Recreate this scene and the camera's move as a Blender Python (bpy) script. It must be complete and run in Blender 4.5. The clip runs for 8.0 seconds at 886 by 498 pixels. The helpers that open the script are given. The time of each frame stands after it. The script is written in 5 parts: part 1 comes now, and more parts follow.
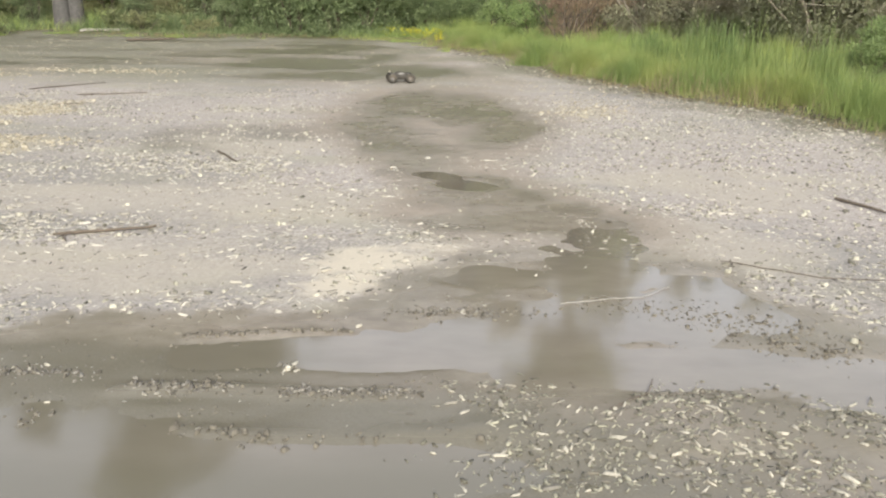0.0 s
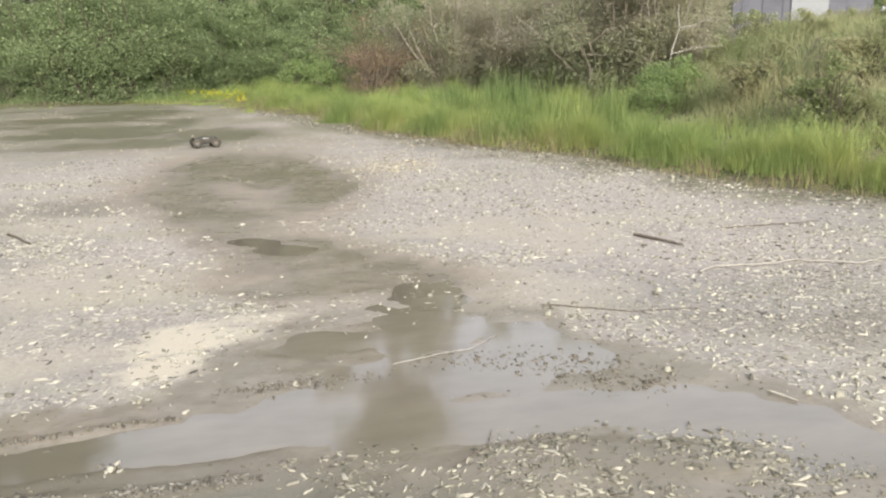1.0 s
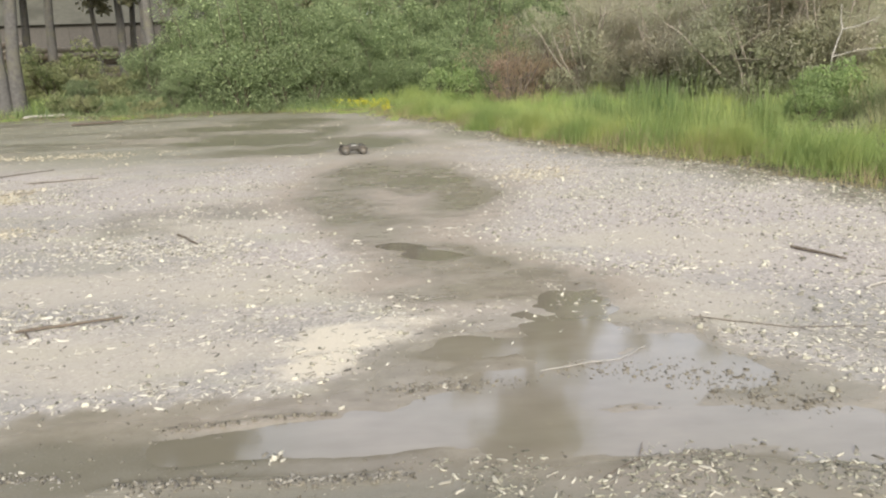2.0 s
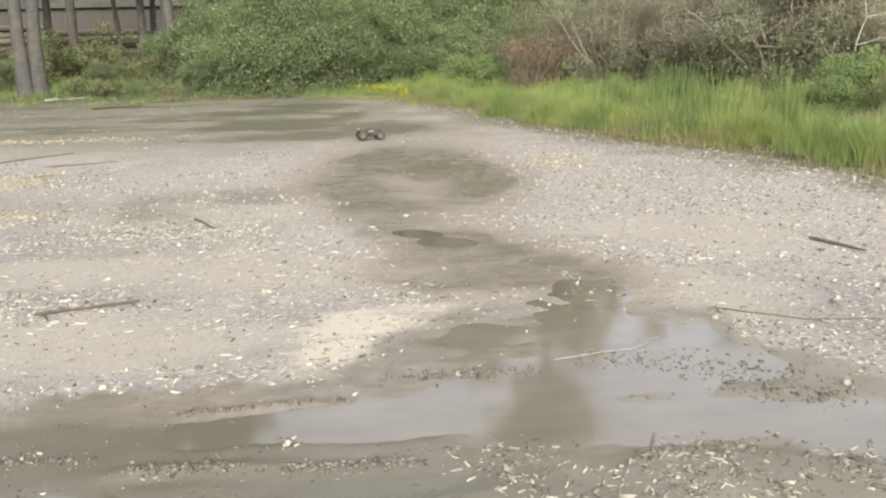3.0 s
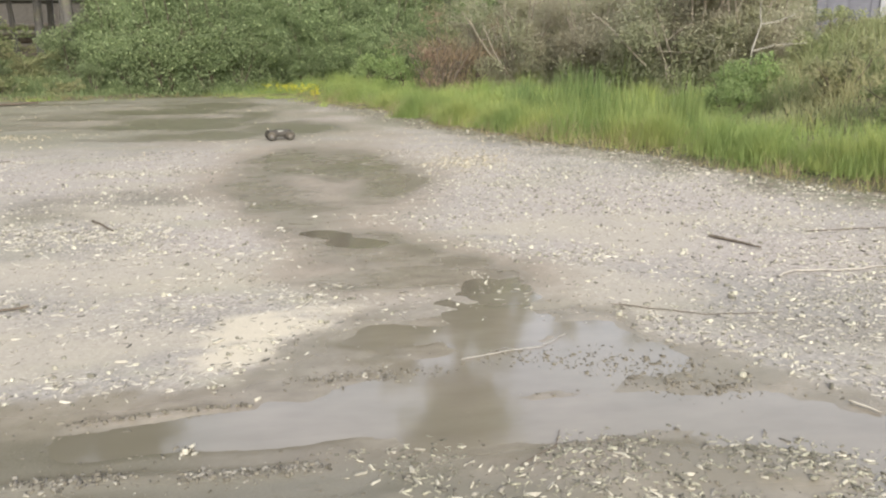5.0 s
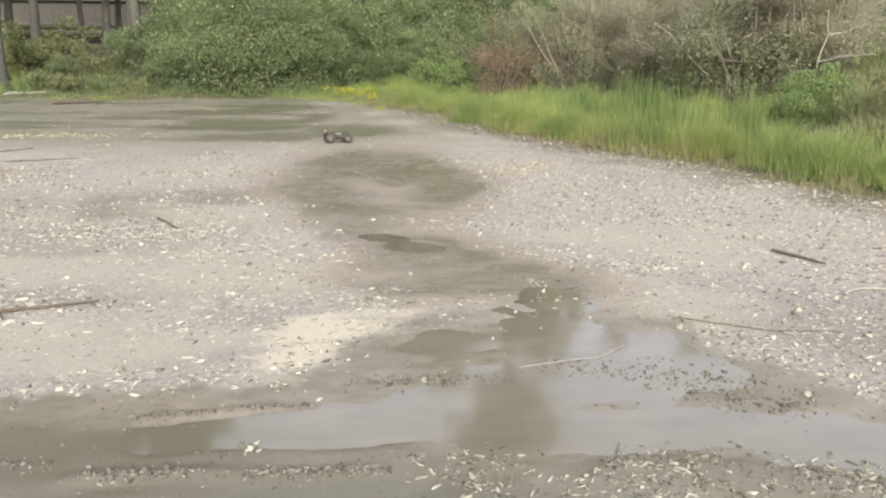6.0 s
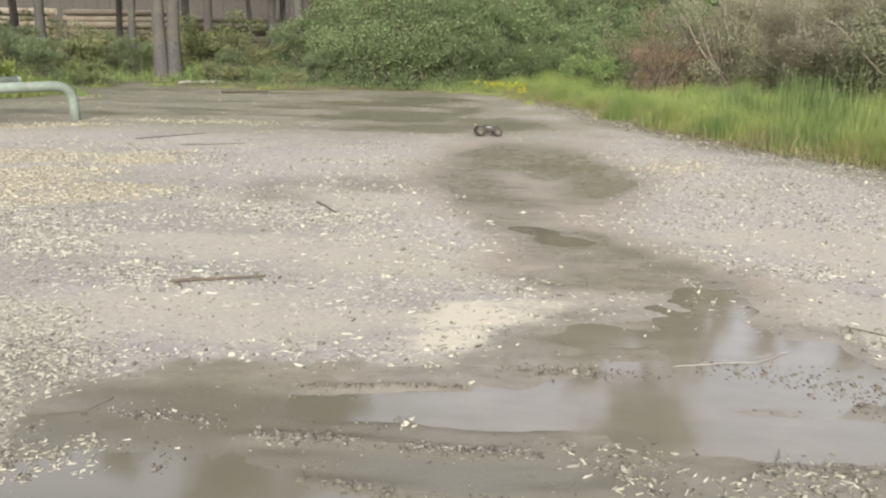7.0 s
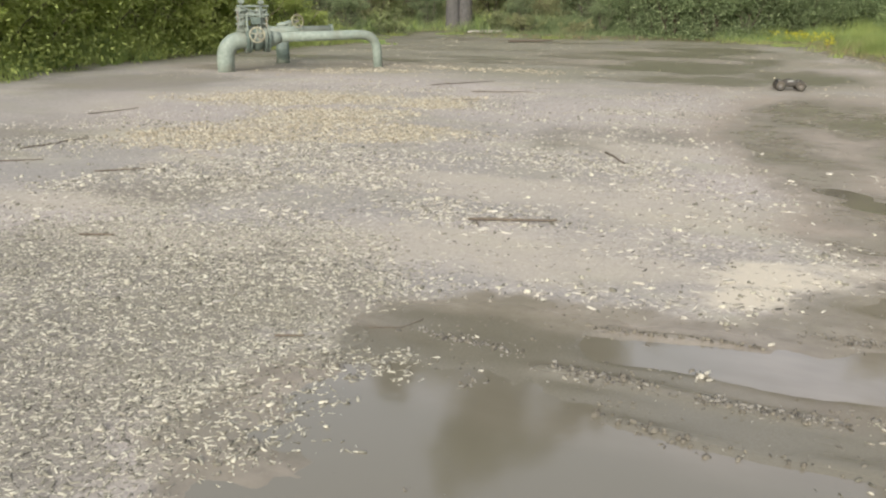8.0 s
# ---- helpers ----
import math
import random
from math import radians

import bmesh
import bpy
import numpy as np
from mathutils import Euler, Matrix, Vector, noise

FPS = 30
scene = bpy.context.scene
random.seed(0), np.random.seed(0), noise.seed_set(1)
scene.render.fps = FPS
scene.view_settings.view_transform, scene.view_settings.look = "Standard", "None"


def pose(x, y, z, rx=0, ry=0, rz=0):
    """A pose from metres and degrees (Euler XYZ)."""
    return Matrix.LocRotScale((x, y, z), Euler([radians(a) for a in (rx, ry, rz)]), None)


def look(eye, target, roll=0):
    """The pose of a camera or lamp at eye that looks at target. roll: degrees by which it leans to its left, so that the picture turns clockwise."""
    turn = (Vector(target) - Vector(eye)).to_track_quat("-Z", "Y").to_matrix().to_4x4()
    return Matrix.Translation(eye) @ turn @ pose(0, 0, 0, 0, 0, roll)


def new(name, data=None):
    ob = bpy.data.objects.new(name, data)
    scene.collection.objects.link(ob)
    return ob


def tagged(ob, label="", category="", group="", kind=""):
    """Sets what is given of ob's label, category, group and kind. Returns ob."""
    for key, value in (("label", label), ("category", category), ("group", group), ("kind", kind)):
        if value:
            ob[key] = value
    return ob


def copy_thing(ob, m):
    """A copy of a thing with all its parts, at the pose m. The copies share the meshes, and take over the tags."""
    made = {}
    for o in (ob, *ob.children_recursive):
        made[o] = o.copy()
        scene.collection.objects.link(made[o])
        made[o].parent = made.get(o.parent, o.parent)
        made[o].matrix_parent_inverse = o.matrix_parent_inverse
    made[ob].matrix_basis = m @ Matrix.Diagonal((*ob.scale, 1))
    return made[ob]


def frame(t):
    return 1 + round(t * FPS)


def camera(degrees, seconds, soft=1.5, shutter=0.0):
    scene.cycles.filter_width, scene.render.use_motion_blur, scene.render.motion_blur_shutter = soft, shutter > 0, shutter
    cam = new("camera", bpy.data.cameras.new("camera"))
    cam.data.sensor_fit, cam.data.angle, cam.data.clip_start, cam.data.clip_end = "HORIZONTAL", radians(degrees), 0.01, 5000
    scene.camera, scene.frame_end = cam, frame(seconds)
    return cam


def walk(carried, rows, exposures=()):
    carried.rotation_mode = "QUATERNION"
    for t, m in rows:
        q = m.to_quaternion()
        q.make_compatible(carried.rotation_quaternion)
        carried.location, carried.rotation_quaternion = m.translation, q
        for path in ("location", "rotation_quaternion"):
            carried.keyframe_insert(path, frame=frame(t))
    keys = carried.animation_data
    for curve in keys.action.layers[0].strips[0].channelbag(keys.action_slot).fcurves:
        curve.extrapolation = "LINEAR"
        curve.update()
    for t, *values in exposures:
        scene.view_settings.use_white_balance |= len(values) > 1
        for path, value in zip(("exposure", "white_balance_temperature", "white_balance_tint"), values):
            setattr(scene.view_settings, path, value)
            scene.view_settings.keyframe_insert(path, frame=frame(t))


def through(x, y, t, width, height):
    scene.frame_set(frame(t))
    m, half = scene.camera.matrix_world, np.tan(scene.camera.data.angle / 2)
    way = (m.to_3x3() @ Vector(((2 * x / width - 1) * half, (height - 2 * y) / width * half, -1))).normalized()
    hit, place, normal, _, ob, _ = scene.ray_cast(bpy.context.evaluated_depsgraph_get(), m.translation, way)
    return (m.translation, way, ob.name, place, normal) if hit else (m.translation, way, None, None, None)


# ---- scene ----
# camera, held at eye height, turning from the puddle to the grass bank and back to the pipes
cam = camera(56.1, 8.0, soft=2.2, shutter=0.0)
PATH = [
    (0, (0.001, 0.007, 1.599), (-0.007, 1.92, 1.015), 0.8),
    (0.2, (0.005, 0.058, 1.617), (0.197, 1.971, 1.066), -0.2),
    (0.5, (0.009, 0.047, 1.622), (0.363, 1.943, 1.091), -0.2),
    (0.7, (-0.006, 0.055, 1.622), (0.396, 1.945, 1.106), -0.3),
    (1, (-0.026, 0.045, 1.647), (0.398, 1.944, 1.185), -1.0),
    (1.5, (-0.069, 0.032, 1.646), (0.207, 1.959, 1.188), -1.6),
    (2, (-0.109, 0.015, 1.658), (-0.006, 1.964, 1.22), -1.9),
    (2.2, (-0.127, 0.013, 1.668), (-0.074, 1.963, 1.228), -1.6),
    (3.3, (-0.092, 0.013, 1.667), (-0.023, 1.955, 1.193), -1.7),
    (3.5, (-0.096, 0.016, 1.668), (-0.028, 1.962, 1.209), -2.2),
    (4, (-0.101, 0.025, 1.665), (-0.005, 1.968, 1.202), -2.0),
    (4.5, (-0.07, 0.033, 1.659), (0.114, 1.969, 1.189), -1.2),
    (4.7, (-0.04, 0.068, 1.638), (0.243, 1.992, 1.171), -0.7),
    (5.8, (-0.104, 0.014, 1.667), (0.054, 1.950, 1.192), 0.0),
    (6, (-0.117, 0.038, 1.666), (0.03, 1.979, 1.207), 0.2),
    (6.5, (-0.131, 0.036, 1.657), (-0.021, 1.977, 1.19), 0.8),
    (7, (-0.212, -0.021, 1.643), (-0.398, 1.914, 1.171), 0.8),
    (7.2, (-0.242, -0.045, 1.640), (-0.557, 1.867, 1.145), 0.8),
    (7.5, (-0.278, -0.083, 1.65), (-0.767, 1.787, 1.137), 0.1),
    (7.8, (-0.329, -0.117, 1.624), (-1.007, 1.681, 1.070), 0.3),
    (8, (-0.358, -0.164, 1.627), (-1.144, 1.579, 1.04), 0.2),
]
walk(cam, [(t, look(eye, target, roll)) for t, eye, target, roll in PATH], [(0.0, 0.52, 6400, 8), (1.0, 0.58, 6400, 8), (6.5, 0.55, 6400, 8), (7.2, 0.47, 6400, 8), (8.0, 0.34, 6450, 8)])

# hazy daylight: a bright veiled sky and a weak broad sun
SUN_ELEVATION, SUN_AZIMUTH = radians(25), radians(174)
world = bpy.data.worlds.new("sky")
scene.world = world
world.use_nodes = True
nt = world.node_tree
sky = nt.nodes.new("ShaderNodeTexSky")
sky.sky_type = "NISHITA"
sky.sun_disc = False
sky.sun_elevation, sky.sun_rotation = SUN_ELEVATION, SUN_AZIMUTH
sky.air_density, sky.dust_density, sky.ozone_density = 1.0, 5.0, 0.6
veil = nt.nodes.new("ShaderNodeMix")
veil.data_type = "RGBA"
veil.inputs["Factor"].default_value = 0.72
veil.inputs["B"].default_value = (7.25, 7.1, 7.45, 1)
nt.links.new(sky.outputs["Color"], veil.inputs["A"])
nt.links.new(veil.outputs["Result"], nt.nodes["Background"].inputs["Color"])
nt.nodes["Background"].inputs["Strength"].default_value = 0.122
sun = new("sun", bpy.data.lights.new("sun", "SUN"))
sun.data.energy, sun.data.angle, sun.data.color = 3.2, radians(24), (1.0, 0.96, 0.89)
sun.matrix_world = look((40 * math.sin(SUN_AZIMUTH), 40 * math.cos(SUN_AZIMUTH), 40 * math.tan(SUN_ELEVATION)), (0, 0, 0))

# ---- materials ----
def shader(name, rough=0.8, metal=0.0):
    m = bpy.data.materials.new(name)
    m.use_nodes = True
    t = m.node_tree
    b = t.nodes["Principled BSDF"]
    b.inputs["Roughness"].default_value, b.inputs["Metallic"].default_value = rough, metal
    return m, t, b


def node(t, kind, **inputs):
    n = t.nodes.new("ShaderNode" + kind)
    for k, v in inputs.items():
        n.inputs[k.replace("_", " ")].default_value = v
    return n


def mixed(t, fac, a, b, blend="MIX"):
    """A colour mix; each argument is a socket or a value."""
    n = t.nodes.new("ShaderNodeMix")
    n.data_type, n.blend_type = "RGBA", blend
    for key, v in (("Factor", fac), ("A", a), ("B", b)):
        if isinstance(v, bpy.types.NodeSocket):
            t.links.new(v, n.inputs[key])
        elif key == "Factor":
            n.inputs[key].default_value = v
        else:
            n.inputs[key].default_value = (*v, 1)
    return n.outputs["Result"]


def ramp(t, value, *stops):
    n = t.nodes.new("ShaderNodeValToRGB")
    while len(n.color_ramp.elements) < len(stops):
        n.color_ramp.elements.new(0.5)
    for e, (p, c) in zip(n.color_ramp.elements, stops):
        e.position = p
        e.color = (c, c, c, 1) if isinstance(c, (int, float)) else (*c, 1)
    t.links.new(value, n.inputs["Fac"])
    return n.outputs["Color"]


def noise_of(t, coord, scale, detail=4, rough=0.6):
    n = node(t, "TexNoise", Scale=scale, Detail=detail, Roughness=rough)
    t.links.new(coord, n.inputs["Vector"])
    return n.outputs["Fac"]


def place_of(t):
    return t.nodes.new("ShaderNodeNewGeometry").outputs["Position"]


def own_of(t):
    return t.nodes.new("ShaderNodeTexCoord").outputs["Object"]


def bumped(t, b, height, strength, distance):
    n = node(t, "Bump", Strength=strength, Distance=distance)
    t.links.new(height, n.inputs["Height"])
    t.links.new(n.outputs["Normal"], b.inputs["Normal"])


def grained(name, dark, light, rough, scale, bump=0.3, depth=0.01, stain=None, metal=0.0):
    """Two colours mixed at two scales, with a fine relief."""
    m, t, b = shader(name, rough, metal)
    at = own_of(t)
    fine, broad = noise_of(t, at, scale, 6, 0.7), noise_of(t, at, scale * 0.13, 3)
    col = mixed(t, ramp(t, fine, (0.3, 0.0), (0.7, 1.0)), dark, light)
    if stain:
        col = mixed(t, ramp(t, broad, (0.48, 0.0), (0.66, 1.0)), col, stain)
    t.links.new(col, b.inputs["Base Color"])
    bumped(t, b, fine, bump, depth)
    return m


def leafy(name, dark, light, tip, rough=0.55, through=0.52, broad=0.35, flare=1.0):
    """Leaves: each one its own shade, groups of them lighter or darker; some light comes through."""
    m, t, b = shader(name, rough)
    isle = t.nodes.new("ShaderNodeNewGeometry")
    col = mixed(t, isle.outputs["Random Per Island"], dark, light)
    patch = noise_of(t, isle.outputs["Position"], broad, 3)
    col = mixed(t, ramp(t, patch, (0.42, 0.0), (0.68, 1.0)), col, tip)
    if flare > 1:
        col = mixed(t, ramp(t, isle.outputs["Random Per Island"], (0.94, 0.0), (0.96, 1.0)), col, tuple(min(0.72, c * flare) for c in light))
    info = t.nodes.new("ShaderNodeObjectInfo")
    own = node(t, "MapRange")
    t.links.new(info.outputs["Random"], own.inputs["Value"])
    own.inputs["To Min"].default_value, own.inputs["To Max"].default_value = 0.88, 1.16
    hue = node(t, "HueSaturation")
    t.links.new(own.outputs["Result"], hue.inputs["Value"])
    t.links.new(col, hue.inputs["Color"])
    col = hue.outputs["Color"]
    t.links.new(col, b.inputs["Base Color"])
    b.inputs["Specular IOR Level"].default_value = 0.25
    tr = t.nodes.new("ShaderNodeBsdfTranslucent")
    t.links.new(col, tr.inputs["Color"])
    mx = t.nodes.new("ShaderNodeMixShader")
    mx.inputs["Fac"].default_value = through
    t.links.new(b.outputs["BSDF"], mx.inputs[1])
    t.links.new(tr.outputs["BSDF"], mx.inputs[2])
    t.links.new(mx.outputs["Shader"], t.nodes["Material Output"].inputs["Surface"])
    return m


def attribute(t, name):
    n = t.nodes.new("ShaderNodeAttribute")
    n.attribute_name = name
    return n.outputs["Fac"]


def ground_material():
    m, t, b = shader("gravel_and_mud", 0.9)
    at = place_of(t)
    wet, sand, soil, gold, bed = (attribute(t, n) for n in ("wet", "sand", "soil", "gold", "bed"))
    moss, bare, tan, grey, pink, mirror_tint = (attribute(t, n) for n in ("moss", "bare", "tan", "grey", "pink", "silt_and_reflection"))
    # the edge of the wet ground is broken up by stones that dry first
    fray = node(t, "Mapping")
    t.links.new(at, fray.inputs["Vector"])
    fray.inputs["Scale"].default_value = (0.7, 1.5, 1.0)
    ragged = node(t, "Math")
    ragged.operation = "MULTIPLY_ADD"
    t.links.new(noise_of(t, fray.outputs["Vector"], 3.2, 8, 0.72), ragged.inputs[0])
    ragged.inputs[1].default_value = 1.0
    t.links.new(wet, ragged.inputs[2])
    ragged.use_clamp = False
    level = node(t, "MapRange")
    t.links.new(ragged.outputs[0], level.inputs["Value"])
    level.inputs["From Min"].default_value, level.inputs["From Max"].default_value = 0.66, 1.22
    wet = level.outputs["Result"]
    fine, mid, big = noise_of(t, at, 90, 5, 0.75), noise_of(t, at, 7, 5, 0.65), noise_of(t, at, 0.8, 4)
    # crushed stone: cells of differing grey and buff
    stones = node(t, "TexVoronoi", Scale=52, Randomness=1.0)
    t.links.new(at, stones.inputs["Vector"])
    large = node(t, "TexVoronoi", Scale=19, Randomness=1.0)
    t.links.new(at, large.inputs["Vector"])
    dust = mixed(t, ramp(t, mid, (0.35, 0.0), (0.68, 1.0)), (0.258, 0.237, 0.208), (0.378, 0.350, 0.312))
    dust = mixed(t, ramp(t, big, (0.40, 0.0), (0.60, 1.0)), dust, (0.262, 0.245, 0.226))
    dust = mixed(t, ramp(t, noise_of(t, at, 0.45, 5), (0.46, 0.0), (0.60, 0.85)), dust, (0.440, 0.390, 0.352))
    grit = ramp(t, stones.outputs["Color"], (0.0, (0.11, 0.102, 0.092)), (0.4, (0.295, 0.272, 0.243)), (0.8, (0.45, 0.413, 0.362)), (1.0, (0.62, 0.58, 0.515)))
    grit = mixed(t, ramp(t, noise_of(t, at, 0.6, 4), (0.46, 0.0), (0.62, 0.55)), grit, (0.285, 0.274, 0.255))
    olive = ramp(t, noise_of(t, fray.outputs["Vector"], 0.75, 5, 0.65), (0.50, 0.0), (0.62, 0.6))
    dust = mixed(t, olive, dust, (0.372, 0.352, 0.278))
    grit = mixed(t, olive, grit, (0.33, 0.312, 0.232))
    flecks = ramp(t, large.outputs["Color"], (0.80, 0.0), (0.86, 0.8))
    dry = mixed(t, ramp(t, mid, (0.35, 0.30), (0.65, 0.75)), dust, grit)
    near = node(t, "Math")
    near.operation = "LESS_THAN"
    t.links.new(large.outputs["Distance"], near.inputs[0])
    near.inputs[1].default_value = 0.26
    fleck = node(t, "Math")
    fleck.operation = "MULTIPLY"
    t.links.new(flecks, fleck.inputs[0])
    t.links.new(near.outputs[0], fleck.inputs[1])
    dry = mixed(t, fleck.outputs[0], dry, (0.60, 0.56, 0.48))
    # bed ground is darkened: shade in the gaps between flakes, put into colour
    dry = mixed(t, bed, dry, mixed(t, 0.6, grit, (0.150, 0.136, 0.104)))
    dry = mixed(t, grey, dry, mixed(t, 0.5, grit, mixed(t, fine, (0.186, 0.174, 0.157), (0.292, 0.275, 0.250))))
    dry = mixed(t, pink, dry, mixed(t, 0.45, grit, mixed(t, fine, (0.352, 0.304, 0.280), (0.475, 0.420, 0.388))))
    dry = mixed(t, tan, dry, mixed(t, 0.25, mixed(t, fine, (0.345, 0.307, 0.250), (0.465, 0.422, 0.352)), grit))
    dry = mixed(t, gold, dry, mixed(t, fine, (0.305, 0.272, 0.192), (0.435, 0.390, 0.285)))
    dry = mixed(t, sand, dry, mixed(t, fine, (0.47, 0.42, 0.33), (0.60, 0.545, 0.44)))
    dry = mixed(t, ramp(t, moss, (0.0, 0.0), (1.0, 0.85)), dry, mixed(t, ramp(t, fine, (0.35, 0.0), (0.65, 1.0)), (0.130, 0.130, 0.085), (0.250, 0.240, 0.172)))
    silt_and_reflection = mixed(t, ramp(t, mid, (0.3, 0.0), (0.7, 1.0)), (0.246, 0.205, 0.160), (0.320, 0.273, 0.221))
    silt_and_reflection = mixed(t, ramp(t, fine, (0.5, 0.0), (0.75, 0.4)), silt_and_reflection, (0.34, 0.30, 0.25))
    dry = mixed(t, ramp(t, bare, (0.1, 0.0), (0.9, 0.85)), dry, silt_and_reflection)
    mud = mixed(t, ramp(t, mid, (0.3, 0.0), (0.7, 1.0)), (0.202, 0.173, 0.133), (0.282, 0.246, 0.198))
    mud = mixed(t, ramp(t, fine, (0.48, 0.0), (0.72, 0.35)), mud, (0.28, 0.255, 0.205))
    mud = mixed(t, ramp(t, noise_of(t, at, 28, 4), (0.30, 0.3), (0.45, 0.0)), mud, (0.120, 0.106, 0.078))
    streaks = noise_of(t, fray.outputs["Vector"], 1.7, 7, 0.65)
    mud = mixed(t, ramp(t, streaks, (0.40, 0.75), (0.56, 0.0)), mud, (0.168, 0.145, 0.110))
    mud = mixed(t, ramp(t, streaks, (0.52, 0.0), (0.70, 0.6)), mud, (0.275, 0.246, 0.197))
    # algae tint on the oldest film of water
    mud = mixed(t, ramp(t, big, (0.42, 0.0), (0.64, 0.45)), mud, (0.172, 0.160, 0.112))
    # the trees' dark reflection, put into the mud's colour
    mud = mixed(t, mirror_tint, mud, mixed(t, ramp(t, fine, (0.35, 0.0), (0.65, 1.0)), (0.132, 0.121, 0.089), (0.172, 0.158, 0.119)))
    mud = mixed(t, moss, mud, mixed(t, fine, (0.128, 0.120, 0.082), (0.212, 0.198, 0.142)))
    col = mixed(t, wet, dry, mud)
    litter = mixed(t, ramp(t, fine, (0.35, 0.0), (0.65, 1.0)), (0.10, 0.078, 0.055), (0.25, 0.20, 0.145))
    litter = mixed(t, ramp(t, mid, (0.4, 0.0), (0.6, 1.0)), litter, (0.075, 0.095, 0.030))
    col = mixed(t, soil, col, litter)
    t.links.new(col, b.inputs["Base Color"])
    gloss = ramp(t, wet, (0.2, 0.93), (0.75, 0.48), (1.0, 0.30))
    t.links.new(mixed(t, attribute(t, "damp"), gloss, (0.16, 0.16, 0.16)), b.inputs["Roughness"])
    b.inputs["Specular IOR Level"].default_value = 0.45
    lumps = mixed(t, 0.5, fine, stones.outputs["Distance"])
    lumps = mixed(t, wet, lumps, mixed(t, 0.7, fine, mid))
    strength = node(t, "Bump", Distance=0.012)
    t.links.new(ramp(t, wet, (0.0, 0.45), (1.0, 0.22)), strength.inputs["Strength"])
    t.links.new(lumps, strength.inputs["Height"])
    t.links.new(strength.outputs["Normal"], b.inputs["Normal"])
    return m


def water_material():
    """Water thick with silt: the mud's own colour under a smooth skin."""
    m, t, b = shader("muddy_water", 0.06)
    at = place_of(t)
    stretch = node(t, "Mapping")
    t.links.new(at, stretch.inputs["Vector"])
    stretch.inputs["Scale"].default_value = (0.7, 1.5, 1.0)
    silt_and_reflection = mixed(t, ramp(t, noise_of(t, stretch.outputs["Vector"], 2.4, 5), (0.35, 0.0), (0.65, 1.0)), (0.176, 0.154, 0.121), (0.226, 0.198, 0.159))
    silt_and_reflection = mixed(t, ramp(t, noise_of(t, at, 0.8, 4), (0.42, 0.0), (0.62, 0.4)), silt_and_reflection, (0.172, 0.160, 0.117))
    # darker olive along the near side; the left end paints the trees' reflection
    silt_and_reflection = mixed(t, attribute(t, "reach"), silt_and_reflection, (0.146, 0.134, 0.099))
    t.links.new(silt_and_reflection, b.inputs["Base Color"])
    b.inputs["IOR"].default_value = 1.36
    b.inputs["Coat Weight"].default_value = 0.9
    b.inputs["Coat IOR"].default_value = 1.42
    b.inputs["Coat Roughness"].default_value = 0.07
    bumped(t, b, noise_of(t, at, 9, 4), 0.09, 0.01)
    return m


def chip_material(name, dark, mid, light, rough=0.85):
    """Loose flakes, each its own shade, with faint grain."""
    m, t, b = shader(name, rough)
    isle = t.nodes.new("ShaderNodeNewGeometry")
    shade = ramp(t, isle.outputs["Random Per Island"], (0.0, dark), (0.40, mid), (0.88, light), (1.0, light))
    grain = noise_of(t, isle.outputs["Position"], 160, 3)
    col = mixed(t, ramp(t, grain, (0.3, 0.0), (0.7, 0.4)), shade, dark)
    t.links.new(col, b.inputs["Base Color"])
    bumped(t, b, grain, 0.4, 0.003)
    return m


def piece_material(name, dark, mid, light, rough=0.85):
    """The same for single pieces, which take their shade from the object."""
    m, t, b = shader(name, rough)
    info = t.nodes.new("ShaderNodeObjectInfo")
    shade = ramp(t, info.outputs["Random"], (0.0, dark), (0.35, mid), (0.75, light), (1.0, light))
    grain = noise_of(t, place_of(t), 160, 3)
    t.links.new(mixed(t, ramp(t, grain, (0.3, 0.0), (0.7, 0.4)), shade, dark), b.inputs["Base Color"])
    bumped(t, b, grain, 0.4, 0.003)
    return m


GROUND, WATER = ground_material(), water_material()
CHIPS = chip_material("pale_chips", (0.24, 0.22, 0.180), (0.40, 0.370, 0.305), (0.64, 0.60, 0.505))
PIECES = piece_material("pale_chip_pieces", (0.13, 0.118, 0.095), (0.29, 0.268, 0.22), (0.55, 0.515, 0.42))
STONES = piece_material("wet_stone_pieces", (0.055, 0.050, 0.040), (0.125, 0.115, 0.095), (0.34, 0.32, 0.27))
GRAVEL = chip_material("grey_gravel", (0.112, 0.104, 0.080), (0.305, 0.288, 0.225), (0.62, 0.588, 0.470))
WETGRAVEL = chip_material("wet_gravel", (0.082, 0.077, 0.056), (0.190, 0.180, 0.135), (0.43, 0.41, 0.31), 0.7)
FLAKES = chip_material("grey_brown_flakes", (0.085, 0.078, 0.066), (0.165, 0.152, 0.130), (0.30, 0.278, 0.238))
DARKCHIPS = chip_material("dark_bark_bits", (0.085, 0.076, 0.059), (0.150, 0.133, 0.103), (0.225, 0.202, 0.156))
GOLDCHIPS = chip_material("buff_chips", (0.22, 0.190, 0.130), (0.375, 0.330, 0.240), (0.545, 0.492, 0.382))
GRASS = leafy("grass_blades", (0.215, 0.300, 0.102), (0.342, 0.428, 0.152), (0.432, 0.472, 0.165), 0.5, 0.45, 0.8)
REED = leafy("reed_blades", (0.150, 0.225, 0.085), (0.262, 0.340, 0.132), (0.285, 0.345, 0.120), 0.6, 0.4, 0.5)
STRAW = leafy("dry_straw", (0.24, 0.195, 0.115), (0.43, 0.36, 0.225), (0.32, 0.285, 0.145), 0.7, 0.3, 0.5)
SCRUB = leafy("scrub_leaves", (0.225, 0.270, 0.125), (0.375, 0.412, 0.205), (0.430, 0.412, 0.240), 0.6, 0.5, 0.6)
